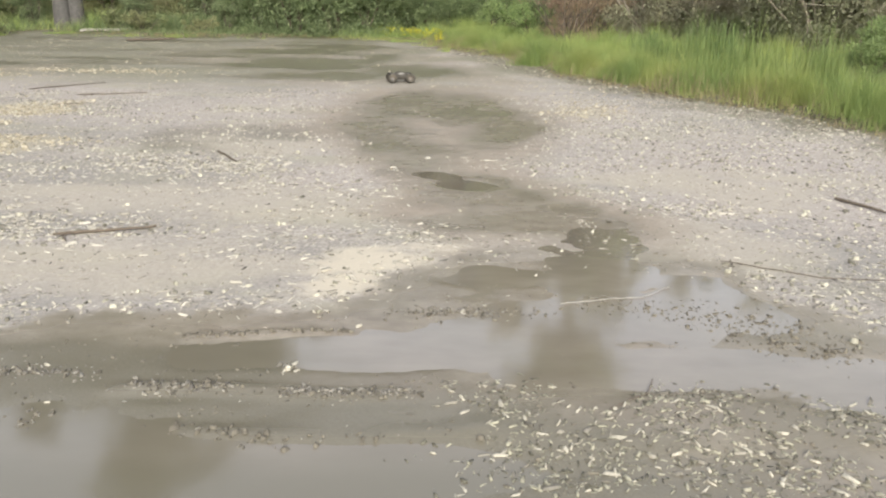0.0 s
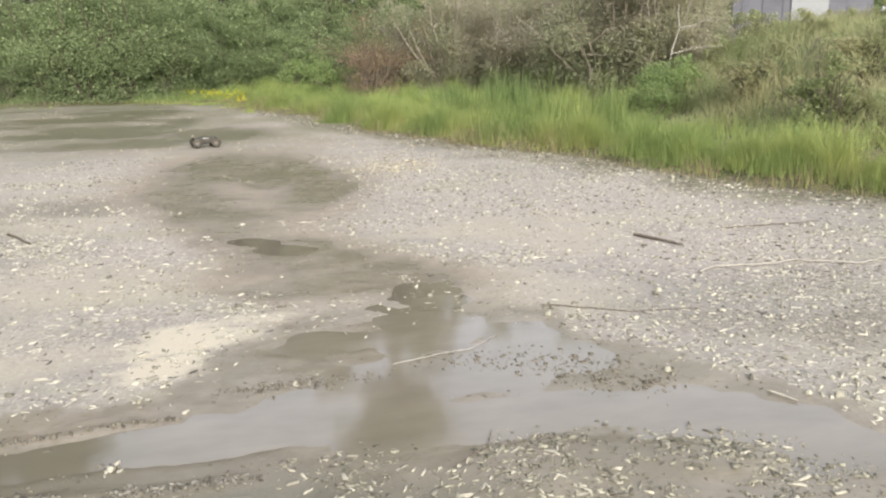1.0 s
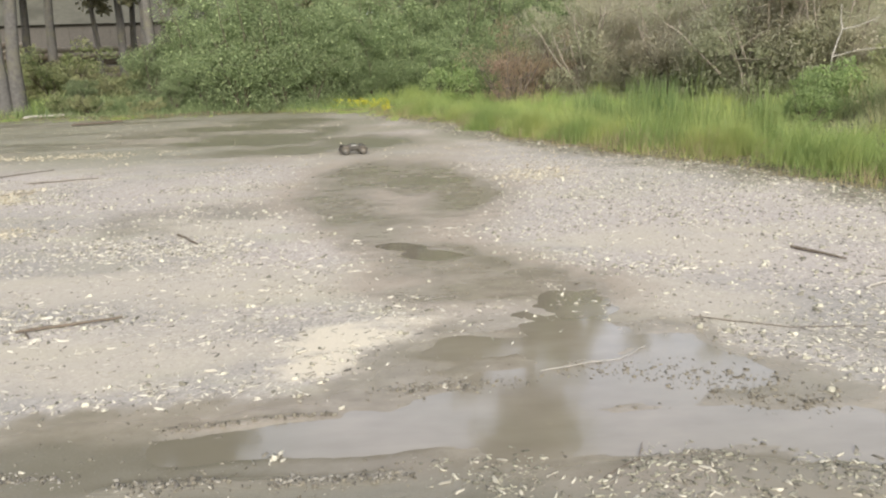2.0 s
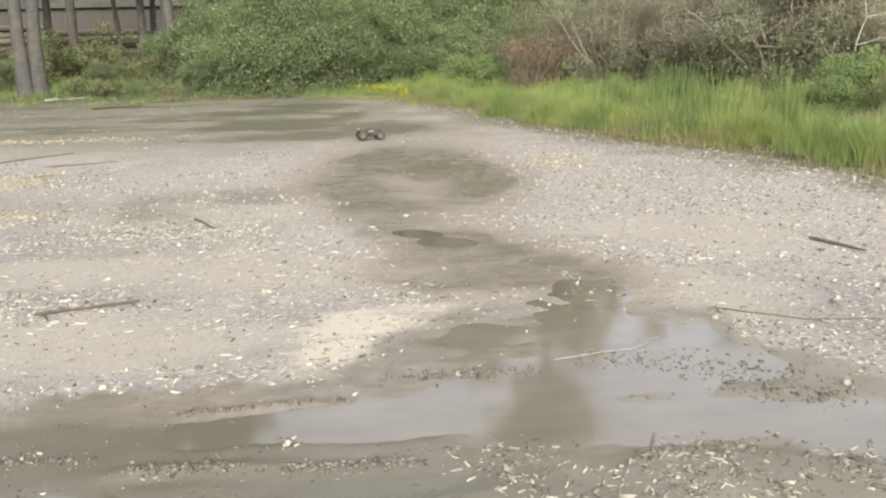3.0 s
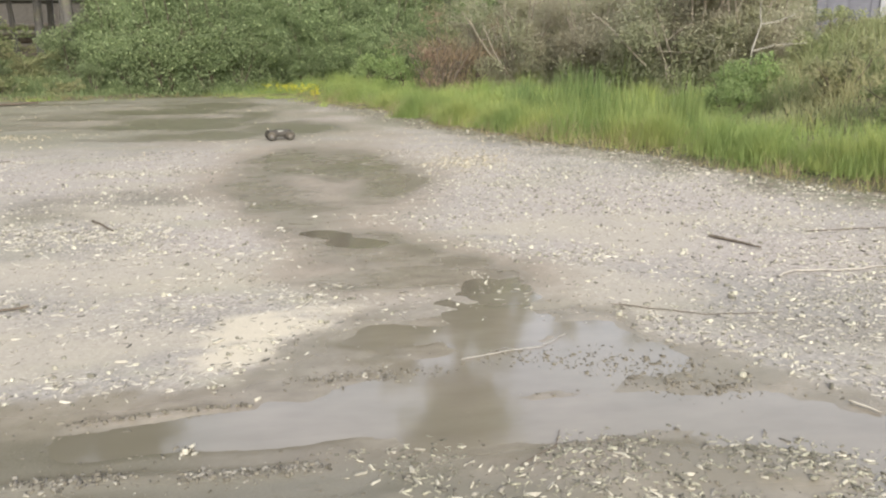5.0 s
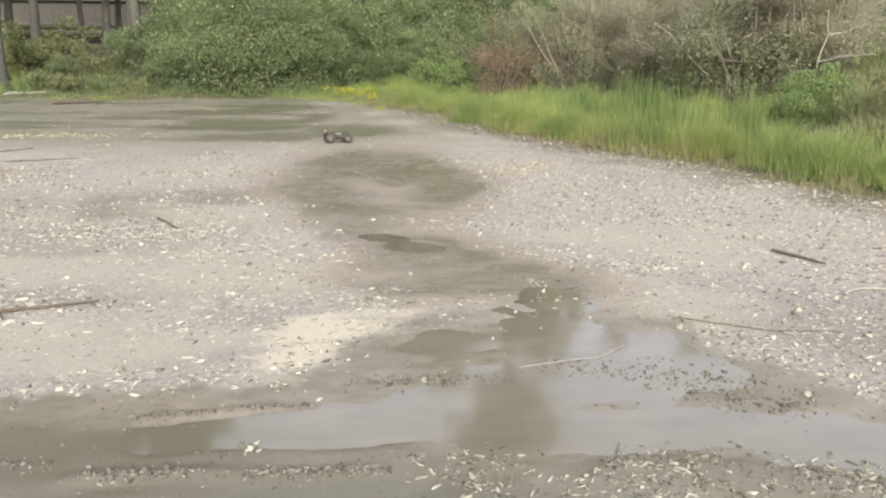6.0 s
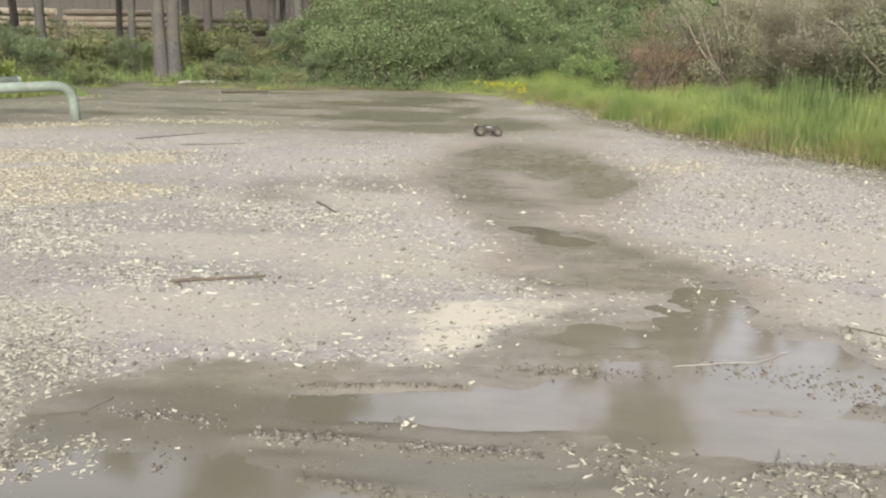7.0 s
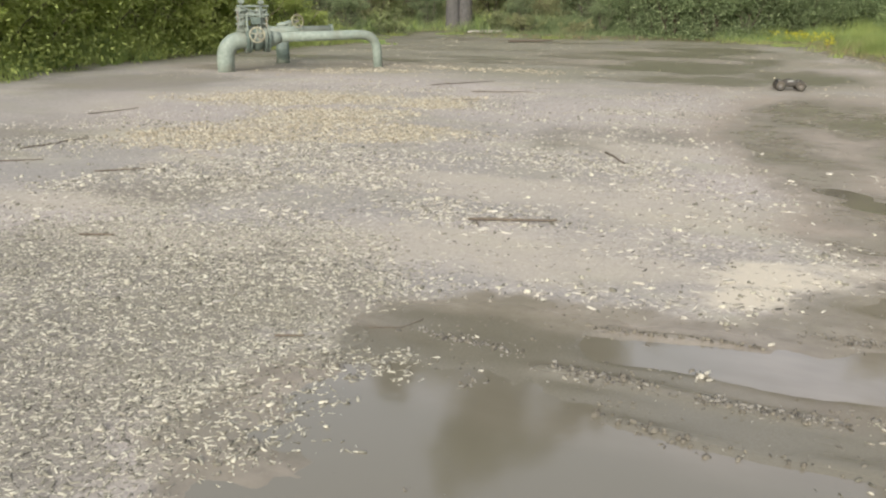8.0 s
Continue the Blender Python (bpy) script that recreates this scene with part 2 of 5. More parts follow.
LEAF_DARK = leafy("bush_leaves", (0.200, 0.255, 0.135), (0.345, 0.395, 0.220), (0.235, 0.282, 0.155), broad=0.6, flare=1.5)
LEAF_LIGHT = leafy("sapling_leaves", (0.225, 0.290, 0.145), (0.390, 0.450, 0.250), (0.255, 0.320, 0.160), broad=0.6, flare=1.6)
LEAF_BANK = leafy("bank_leaves", (0.204, 0.288, 0.114), (0.372, 0.462, 0.192), (0.300, 0.360, 0.168))
LEAF_YELLOW = leafy("willow_leaves", (0.285, 0.345, 0.105), (0.450, 0.510, 0.170), (0.365, 0.420, 0.130), through=0.58, flare=1.35)
LEAF_RUST = leafy("rusty_twigs", (0.360, 0.255, 0.185), (0.520, 0.385, 0.285), (0.340, 0.295, 0.165))
LEAF_GREY = leafy("dead_brush", (0.385, 0.355, 0.265), (0.505, 0.472, 0.360), (0.375, 0.412, 0.240), through=0.58)
LEAF_CROWN = leafy("tree_leaves", (0.143, 0.198, 0.094), (0.308, 0.363, 0.182), (0.215, 0.264, 0.127), through=0.45)
LEAF_OLIVE = leafy("olive_brown_crown_leaves", (0.165, 0.160, 0.095), (0.300, 0.285, 0.175), (0.230, 0.225, 0.135), through=0.45)
PETAL = leafy("yellow_petals", (0.66, 0.62, 0.07), (0.82, 0.78, 0.12), (0.74, 0.70, 0.09))
BARK = grained("grey_bark", (0.070, 0.066, 0.062), (0.138, 0.130, 0.122), 0.95, 9, 0.8, 0.03, (0.14, 0.13, 0.095))
TWIG = grained("brown_twig", (0.085, 0.067, 0.050), (0.175, 0.141, 0.108), 0.9, 30, 0.5, 0.01)
BRUSHWOOD = grained("pale_brown_brushwood", (0.25, 0.215, 0.172), (0.35, 0.305, 0.250), 0.9, 30, 0.4, 0.01)
LOGBARK = grained("brown_log_bark", (0.10, 0.08, 0.06), (0.22, 0.18, 0.135), 0.95, 8, 0.6, 0.02)
DEADWOOD = grained("bleached_wood", (0.36, 0.32, 0.26), (0.58, 0.54, 0.46), 0.85, 25, 0.4, 0.01, (0.28, 0.23, 0.17))
SNAGWOOD = grained("grey_bleached_snag", (0.27, 0.245, 0.215), (0.43, 0.40, 0.355), 0.85, 25, 0.4, 0.01)
LOGWOOD = grained("peeled_logs", (0.19, 0.165, 0.128), (0.37, 0.325, 0.252), 0.85, 6, 0.3, 0.02, (0.24, 0.19, 0.13))
LOGEND = grained("cut_log_ends", (0.60, 0.48, 0.30), (0.80, 0.70, 0.50), 0.9, 14, 0.2, 0.01)
PAINT = grained("pale_green_pipe_paint", (0.172, 0.210, 0.176), (0.295, 0.338, 0.286), 0.65, 11, 0.25, 0.004, (0.185, 0.195, 0.155))
PAINT_DARK = grained("green_valve_paint", (0.075, 0.105, 0.088), (0.165, 0.21, 0.178), 0.55, 18, 0.2, 0.004, (0.36, 0.38, 0.30))
PAINT_PALE = grained("pale_chipped_paint", (0.15, 0.185, 0.158), (0.31, 0.35, 0.305), 0.6, 22, 0.2, 0.004, (0.12, 0.13, 0.105))
WHEELPAINT = grained("yellowed_handwheel_paint", (0.28, 0.265, 0.175), (0.44, 0.42, 0.31), 0.55, 20, 0.2, 0.003, (0.20, 0.17, 0.11))
STEEL = grained("dull_steel", (0.26, 0.26, 0.25), (0.44, 0.44, 0.42), 0.4, 40, 0.2, 0.002, (0.20, 0.15, 0.10), 0.8)
SHEET = grained("weathered_grey_sheet", (0.14, 0.14, 0.165), (0.19, 0.19, 0.22), 0.6, 3, 0.1, 0.01, (0.12, 0.12, 0.14))
WHITEPAINT = grained("dull_white_sheet", (0.33, 0.335, 0.35), (0.40, 0.405, 0.42), 0.6, 5, 0.1, 0.01)
# shade inside the open shed front, painted as a dark surface
SHADED_FRONT = grained("shaded_open_front", (0.086, 0.078, 0.069), (0.124, 0.114, 0.101), 0.95, 4, 0.2, 0.01)
SHADED_FRONT.node_tree.nodes["Principled BSDF"].inputs["Specular IOR Level"].default_value = 0.1
ROOF = grained("olive_grey_roof_sheet", (0.085, 0.082, 0.066), (0.120, 0.115, 0.094), 0.95, 2, 0.15, 0.01, (0.075, 0.072, 0.058))
ROOF.node_tree.nodes["Principled BSDF"].inputs["Specular IOR Level"].default_value = 0.1
RUBBER = grained("muddy_rubber", (0.035, 0.032, 0.028), (0.070, 0.063, 0.052), 0.9, 60, 0.4, 0.004, (0.12, 0.104, 0.080))
SHELL = grained("muddy_black_body", (0.035, 0.032, 0.028), (0.075, 0.067, 0.056), 0.8, 30, 0.2, 0.002, (0.13, 0.114, 0.088))
RIM = grained("grey_plastic_rim", (0.10, 0.10, 0.10), (0.20, 0.19, 0.18), 0.6, 40, 0.1, 0.002, (0.16, 0.13, 0.10))

# ---- geometry helpers ----
def mesh_of(name, verts, faces, material, smooth=False):
    """A mesh from arrays: faces all of one size."""
    verts, faces = np.asarray(verts, np.float32).reshape(-1, 3), np.asarray(faces, np.int32)
    me = bpy.data.meshes.new(name)
    k = faces.shape[1]
    me.vertices.add(len(verts))
    me.vertices.foreach_set("co", verts.ravel())
    me.loops.add(faces.size)
    me.loops.foreach_set("vertex_index", faces.ravel())
    me.polygons.add(len(faces))
    me.polygons.foreach_set("loop_start", np.arange(0, faces.size, k, dtype=np.int32))
    me.polygons.foreach_set("loop_total", np.full(len(faces), k, np.int32))
    if smooth:
        me.polygons.foreach_set("use_smooth", np.ones(len(faces), bool))
    me.materials.append(material)
    me.update(calc_edges=True)
    me.validate()
    return me


def part(name, bm, material, parent=None, label="", smooth=False):
    """Links a bmesh (or a ready mesh) as one object under a thing or part."""
    if isinstance(bm, bmesh.types.BMesh):
        me = bpy.data.meshes.new(name)
        bmesh.ops.recalc_face_normals(bm, faces=bm.faces)
        bm.to_mesh(me)
        bm.free()
        me.materials.append(material)
    else:
        me = bm
    if smooth:
        me.polygons.foreach_set("use_smooth", np.ones(len(me.polygons), bool))
    ob = new(name, me)
    if parent:
        ob.parent = parent
    if label:
        ob["label"] = label
    return ob


def value_noise(x, y, seed=0):
    xi, yi = np.floor(x).astype(np.int64), np.floor(y).astype(np.int64)
    u, v = x - xi, y - yi
    u, v = u * u * (3 - 2 * u), v * v * (3 - 2 * v)

    def lattice(a, b):
        h = (a * 374761393 + b * 668265263 + seed * 974711) & 0x7FFFFFFF
        h = ((h ^ (h >> 13)) * 1274126177) & 0x7FFFFFFF
        return ((h ^ (h >> 16)) & 0xFFFF) / 65535.0
    a = lattice(xi, yi) * (1 - u) + lattice(xi + 1, yi) * u
    b = lattice(xi, yi + 1) * (1 - u) + lattice(xi + 1, yi + 1) * u
    return a * (1 - v) + b * v


def fbm(x, y, scale, octaves=4, seed=0):
    """Noise about zero, within about one half either way."""
    total, amp, norm = 0, 1.0, 0
    for o in range(octaves):
        total = total + amp * (value_noise(x * scale + 17.3 * o, y * scale - 9.1 * o, seed + o) - 0.5)
        norm, amp, scale = norm + amp, amp * 0.55, scale * 2.03
    return total / norm


def outline_distance(x, y, outline):
    """Signed distance to a closed outline, negative inside."""
    p = np.array(outline, float)
    best, inside = np.full(x.shape, 1e9), np.zeros(x.shape, bool)
    for (ax, ay), (bx, by) in zip(p, np.roll(p, -1, 0)):
        dx, dy = bx - ax, by - ay
        s = np.clip(((x - ax) * dx + (y - ay) * dy) / (dx * dx + dy * dy), 0, 1)
        best = np.minimum(best, np.hypot(x - ax - s * dx, y - ay - s * dy))
        cross = ((ay > y) != (by > y)) & (x < dx * (y - ay) / (dy if dy else 1e-9) + ax)
        inside ^= cross
    return np.where(inside, -best, best)


def ease(a, b, v):
    s = np.clip((v - a) / (b - a), 0, 1)
    return s * s * (3 - 2 * s)


def ovals(x, y, rows):
    """How deep inside the nearest of some ovals (x, y, half width, half depth, turn): 1 at a middle, 0 at the rim."""
    best = np.full(x.shape, -9.0)
    for cx, cy, rx, ry, turn in rows:
        c, s = math.cos(radians(turn)), math.sin(radians(turn))
        u, v = (x - cx) * c + (y - cy) * s, -(x - cx) * s + (y - cy) * c
        best = np.maximum(best, 1 - np.hypot(u / rx, v / ry))
    return best


# ---- the plan ----
LOT = [(9.5, -30), (8.6, 2), (7.0, 6.6), (6.45, 7.9), (5.75, 9.2), (5.2, 11.3), (4.25, 13.4), (3.0, 16.4), (2.2, 19.2), (0.7, 25.0), (-0.9, 29.6), (-2.6, 31.2), (-6.9, 32.0),
       (-10.8, 31.4), (-14.0, 31.8), (-16.2, 33.5), (-17.2, 30), (-14.9, 26.5), (-15.5, 21), (-16.0, 17), (-15.2, 13), (-14.2, 10.4), (-13.6, 5), (-15, -30)]
WET = [(-0.6, -3.4), (-1.7, -2.4), (-2.0, -0.6), (-2.05, 0.9), (-2.15, 1.6), (-2.5, 1.9), (-2.62, 2.25), (-2.5, 2.6), (-2.4, 2.95), (-2.45, 3.12), (-2.5, 3.42), (-2.3, 3.75), (-1.9, 3.95), (-1.0, 4.06), (-0.65, 4.08), (-0.4, 4.36), (-0.2, 4.7), (0.02, 5.0),
       (0.04, 5.35), (-0.25, 5.8), (-0.5, 6.15), (-0.5, 6.5), (-0.25, 7.1), (-0.6, 8.0), (-1.1, 9.2), (-1.6, 10.2), (-1.6, 11.6), (-1.4, 13.4), (-1.0, 15.2), (0.25, 15.8), (1.0, 12.6),
       (1.2, 10.6), (0.85, 9.1), (0.5, 8.2), (0.7, 7.4), (1.15, 6.75), (1.5, 6.25), (1.6, 5.7), (1.63, 5.1), (1.8, 4.5), (2.1, 4.0), (2.4, 3.5), (2.7, 3.06), (3.3, 2.2), (3.7, 0.9), (3.3, -0.8), (2.3, -2.2), (0.9, -3.2)]
POOLS = [(-0.35, 3.62, 0.75, 0.20, -3), (0.30, 3.75, 0.40, 0.34, 0), (1.15, 3.50, 1.15, 0.27, 0), (1.48, 4.22, 0.50, 0.46, -30), (0.90, 4.75, 0.34, 0.6, 0),
         (0.33, 4.76, 0.36, 0.22, 0), (1.08, 5.55, 0.28, 0.40, 0), (-1.30, 2.45, 0.88, 0.56, 8), (-0.30, 2.62, 1.0, 0.28, -6),
         (-0.95, 3.55, 0.40, 0.13, -4), (2.15, 3.05, 0.60, 0.45, -40), (-0.10, 7.62, 0.30, 0.20, -35), (0.16, 7.26, 0.32, 0.20, -30), (1.0, 4.08, 0.85, 0.36, -8), (-0.6, 1.6, 1.8, 0.5, 0)]
FILMS = [(-2.6, 17.0, 1.9, 1.5, 20), (-0.7, 18.4, 1.3, 2.4, 0), (-3.4, 20.4, 2.0, 2.6, 10), (-4.6, 24.4, 2.4, 1.6, 0), (-3.0, 27.0, 1.6, 1.0, 0), (-8.5, 21.0, 2.2, 0.5, 0), (-9.0, 28.8, 1.6, 0.5, 0), (-1.8, 22.6, 0.7, 1.4, 0), (-13.0, 29.5, 1.6, 0.5, 0)]
# the still damp wheel track that winds up the brown trail, and its puddles
TRACK = [(1.0, 6.0), (0.55, 6.6), (0.12, 7.2), (-0.25, 7.9), (-0.58, 8.8), (-0.85, 9.8), (-0.95, 11.2), (-0.7, 12.8), (-0.1, 13.7), (0.5, 13.3), (0.85, 12.0), (1.0, 10.6), (0.8, 9.7)]
# beige, grey and pinkish spreads of finer and coarser stone (x, y, half width, half depth, turn)
TANS = [(-1.15, 6.55, 1.1, 0.75, 8), (-1.8, 4.65, 1.0, 0.42, 12), (-2.6, 4.75, 1.6, 0.55, 25), (1.75, 5.4, 0.55, 0.75, 20), (-2.6, 6.4, 0.9, 0.6, 0), (2.4, 7.2, 1.3, 0.7, -10), (-4.2, 4.15, 1.2, 0.36, 12), (-5.8, 4.6, 1.0, 0.3, 15), (-3.3, 6.7, 1.2, 0.35, 5), (-2.2, 9.0, 1.0, 0.6, 0), (3.2, 7.6, 1.4, 0.3, -15)]
GREYS = [(-4.4, 6.7, 1.3, 0.6, 8), (-5.6, 8.2, 1.2, 0.7, 0), (-3.2, 5.75, 1.5, 0.5, 8), (-3.3, 7.6, 1.5, 0.7, 0), (3.2, 5.2, 0.9, 0.9, 0), (-6.6, 5.4, 1.4, 0.6, 20), (-11.5, 8.0, 1.6, 2.0, 0), (4.3, 6.6, 1.2, 0.9, 0), (-5.2, 9.4, 1.2, 0.9, 0), (-7.8, 6.4, 1.0, 0.4, 10)]
PINKS = [(-9.3, 9.6, 2.2, 2.2, 0), (-3.8, 11.6, 1.8, 1.6, 0), (-7.6, 14.5, 2.6, 1.6, 0), (2.6, 8.4, 2.2, 1.5, -15), (1.6, 11.6, 1.2, 2.4, -8), (0.9, 16.5, 1.4, 3.5, 10), (-2.4, 13.2, 1.2, 1.4, 0), (-1.0, 7.6, 0.7, 0.6, 0), (0.3, 22.5, 1.6, 4.5, 8), (4.0, 8.6, 1.8, 2.2, 0), (2.3, 6.6, 1.1, 0.7, 0), (3.6, 6.3, 1.5, 0.8, 0)]
DARKS = [(0.12, 7.42, 0.48, 0.42, -20), (-0.42, 8.5, 0.34, 0.75, 12), (-0.72, 10.2, 0.36, 0.9, 8), (-0.2, 13.9, 0.9, 0.9, 0), (0.90, 11.4, 0.42, 1.3, 0), (0.15, 11.7, 0.40, 1.1, 0), (0.30, 5.98, 0.85, 0.28, 0), (0.75, 6.35, 0.5, 0.3, 0)]
SANDS = [(-0.35, 5.0, 0.48, 0.42, 25), (-0.55, 4.55, 0.35, 0.22, 30), (0.02, 5.25, 0.25, 0.14, 20)]
GOLDS = [(-6.75, 8.0, 1.7, 1.25, 40), (-6.6, 9.6, 1.3, 1.6, -10), (-5.8, 11.8, 0.8, 0.9, 0), (-8.4, 11.4, 2.2, 1.3, 10), (-5.0, 8.8, 1.3, 0.8, 20), (-9.5, 16.2, 2.0, 0.9, 30), (2.05, 12.3, 0.7, 1.3, -20), (-7.6, 17.6, 2.6, 0.7, 0)]
BEDS = [(-9.8, 7.2, 2.2, 3.0, 0), (-12.2, 12.0, 2.2, 3.0, 0), (-5.6, 5.4, 1.2, 0.8, 0), (-3.3, 2.4, 1.5, 1.5, 0), (-4.3, 3.7, 1.7, 1.0, 15), (-2.9, 3.4, 0.7, 0.8, 0), (3.3, 4.6, 1.3, 0.9, 0), (-2.6, 9.6, 1.4, 1.6, 0)]
# darker olive ovals that paint tree reflections onto the shallow wet mud
TREE_REFLECTIONS = [(-0.3, 2.7, 1.0, 0.45, 0), (-1.6, 3.45, 1.0, 0.28, -4), (-2.0, 3.0, 0.7, 0.3, 0), (0.3, 2.4, 1.2, 0.4, 0), (-0.9, 2.95, 0.9, 0.22, 0), (-0.6, 2.2, 1.3, 0.4, 0)]
WATER_LEVEL = -0.0155


def track_distance(x, y, line):
    """Distance to an open line."""
    best = np.full(np.shape(x), 1e9)
    for (ax, ay), (bx, by) in zip(line, line[1:]):
        dx, dy = bx - ax, by - ay
        u = np.clip(((x - ax) * dx + (y - ay) * dy) / (dx * dx + dy * dy), 0, 1)
        best = np.minimum(best, np.hypot(x - ax - u * dx, y - ay - u * dy))
    return best


def lot_distance(x, y):
    return outline_distance(x, y, LOT) + 0.55 * fbm(x, y, 0.9, 3, 5) + 2.6 * fbm(x, y, 0.35, 3, 6) * ease(20, 28, y)


def wetness(x, y):
    d = outline_distance(x, y, WET) + (0.26 + 0.11 * np.clip(y - 6, 0, 8)) * fbm(x, y, 2.6 - 0.13 * np.clip(y - 6, 0, 8), 4, 11) + 0.22 * fbm(x, y * 0.6, 9.0, 3, 14)
    d = d + 2.6 * fbm(x, y, 0.55, 4, 19) * (1 - ease(0.0, 2.0, y))
    soft = 1.5 + 0.75 * np.clip(y - 5.0, 0, 9)
    west = 1 - ease(-1.2, 2.0, x + 0.15 * (y - 16))
    far = np.maximum(ovals(x, y, FILMS), -0.12) + 1.9 * fbm(x * 0.55, y * 2.4, 0.55, 6, 12) * west - 0.5 * (1 - west) + 0.9 * fbm(x, y * 3.0, 1.6, 5, 25)
    island = 0.45 * ease(-0.05, 0.35, fbm(x, y * 0.8, 1.6, 5, 13)) * ease(7.5, 9.0, y)
    band = track_distance(x, y, TRACK) + 1.1 * fbm(x, y * 0.7, 1.3, 5, 16)
    wide = 0.46 + 0.08 * np.clip(y - 7, 0, 7)
    trail = np.maximum(np.exp(-(np.maximum(band, 0) / wide) ** 2), ease(-0.35, 0.35, ovals(x, y, DARKS) + 0.9 * fbm(x, y * 0.8, 1.6, 5, 20)))
    trail = 1 - ease(4.5, 5.6, y) * (1 - np.clip(0.32 + 0.50 * trail + 0.9 * fbm(x * 0.6, y * 1.2, 1.4, 5, 24), 0.05, 0.95))
    return np.maximum((1 - ease(-0.10 * soft, 0.14 * soft, d)) * (1 - 0.6 * island) * trail, 0.80 * ease(-0.85, 0.65, far) * ease(13.0, 17.5, y + 4.5 * fbm(x, y, 0.45, 4, 15)))


def bareness(x, y):
    """Smooth brown silt that has settled along the trail, free of stones."""
    d = outline_distance(x, y, WET) + (0.3 + 0.10 * np.clip(y - 6, 0, 8)) * fbm(x, y * 0.8, 1.9, 5, 17)
    far = ovals(x, y, [(-1.2, 18.0, 2.8, 4.0, 8), (-4.0, 23.0, 5.0, 5.0, 0), (-12.0, 14.6, 2.6, 2.6, 0), (-10.4, 17.4, 2.4, 1.4, 30)]) + 1.3 * fbm(x, y, 0.8, 5, 18)
    return np.maximum((1 - ease(-0.25 - 0.05 * np.clip(y - 6, 0, 8), 0.45 + 0.11 * np.clip(y - 6, 0, 8), d)) * ease(4.6, 6.2, y) * (1 - ease(14.5, 17, y)), 0.55 * ease(-0.2, 0.5, far) * ease(13.5, 15.5, y))


def ground_height(x, y):
    x, y = np.asarray(x, float), np.asarray(y, float)
    d = outline_distance(x, y, WET) + 0.20 * fbm(x, y, 2.6, 4, 11)
    z = 0.012 * fbm(x, y, 0.9, 3, 2) + 0.008 * fbm(x, y, 6.0, 3, 3) * (y < 14)
    z = z - 0.010 * (1 - ease(-0.25, 0.10, d)) + 0.0035 * fbm(x * 0.5, y * 1.8, 2.2, 4, 4) * (1 - ease(-0.15, 0.05, d)) * (y < 9)
    pool = ovals(x, y, POOLS) + 1.4 * fbm(x, y * 1.9, 1.9, 6, 21)
    z = z - 0.013 * ease(-0.35, 0.45, pool) * (1 - ease(-0.10, 0.10, d)) * (y < 15.2)
    film = ovals(x, y, FILMS) + 0.9 * fbm(x, y * 2.2, 0.7, 4, 12)
    z = z - 0.024 * ease(0.15, 0.7, film) * (y > 15)
    # low ridges thrown up by tyres, along which the loose stones lie
    ridge = np.abs(y - (3.20 + 0.03 * np.sin(4.0 * x) + 0.02 * x))
    z = z + 0.016 * np.exp(-(ridge / 0.05) ** 2) * ease(-1.5, -1.3, x) * (1 - ease(-0.25, -0.05, x))
    ridge = np.abs(y - (2.86 + 0.05 * np.sin(3.0 * x)))
    z = z + 0.013 * np.exp(-(ridge / 0.06) ** 2) * ease(-1.2, -0.9, x) * (1 - ease(0.1, 0.3, x))
    z = z + 0.020 * ease(0, 0.6, ovals(x, y, [(0.85, 2.95, 0.95, 0.30, 4), (1.75, 2.9, 0.4, 0.22, -20)]))
    rut = track_distance(x, y, [(-1.25, 3.74), (-1.0, 3.78), (-0.72, 3.83), (-0.45, 3.84)]) + 0.03 * fbm(x, y, 6.0, 3, 22)
    z = z + 0.013 * np.exp(-(rut / 0.028) ** 2)
    # verge and the bank that rises behind it
    out = lot_distance(x, y)
    east = ease(22, 37, np.degrees(np.arctan2(x, np.maximum(y, 0.1))))
    z = z + 0.10 * ease(0.0, 0.8, out) * (1 + fbm(x, y, 0.7, 3, 8))
    z = z + east * (1 - ease(26, 40, y)) * 1.8 * ease(0.5, 8.0, out) + 0.5 * fbm(x, y, 0.25, 3, 9) * ease(2, 9, out)
    return z


def spread(lo, hi, fine_lo, fine_hi, step, grow=1.06):
    """Coordinates that lie close together in the middle and ever wider apart outwards."""
    mid = list(np.arange(fine_lo, fine_hi + step / 2, step))
    up, s = [mid[-1]], step
    while up[-1] < hi:
        s *= grow
        up.append(up[-1] + s)
    down, s = [mid[0]], step
    while down[-1] > lo:
        s *= grow
        down.append(down[-1] - s)
    return np.array(down[:0:-1] + mid + up[1:])


def grid_mesh(name, xs, ys, height, material, keep=None):
    gx, gy = np.meshgrid(xs, ys)
    gz = height(gx, gy)
    verts = np.stack([gx, gy, gz], -1).reshape(-1, 3)
    w, h = len(xs), len(ys)
    i = (np.arange(h - 1)[:, None] * w + np.arange(w - 1)).ravel()
    faces = np.stack([i, i + 1, i + w + 1, i + w], 1)
    if keep is not None:
        faces = faces[keep(verts[faces].mean(1))]
        used = np.unique(faces)
        back = np.zeros(len(verts), np.int64)
        back[used] = np.arange(len(used))
        verts, faces = verts[used], back[faces]
    return mesh_of(name, verts, faces, material, True), verts


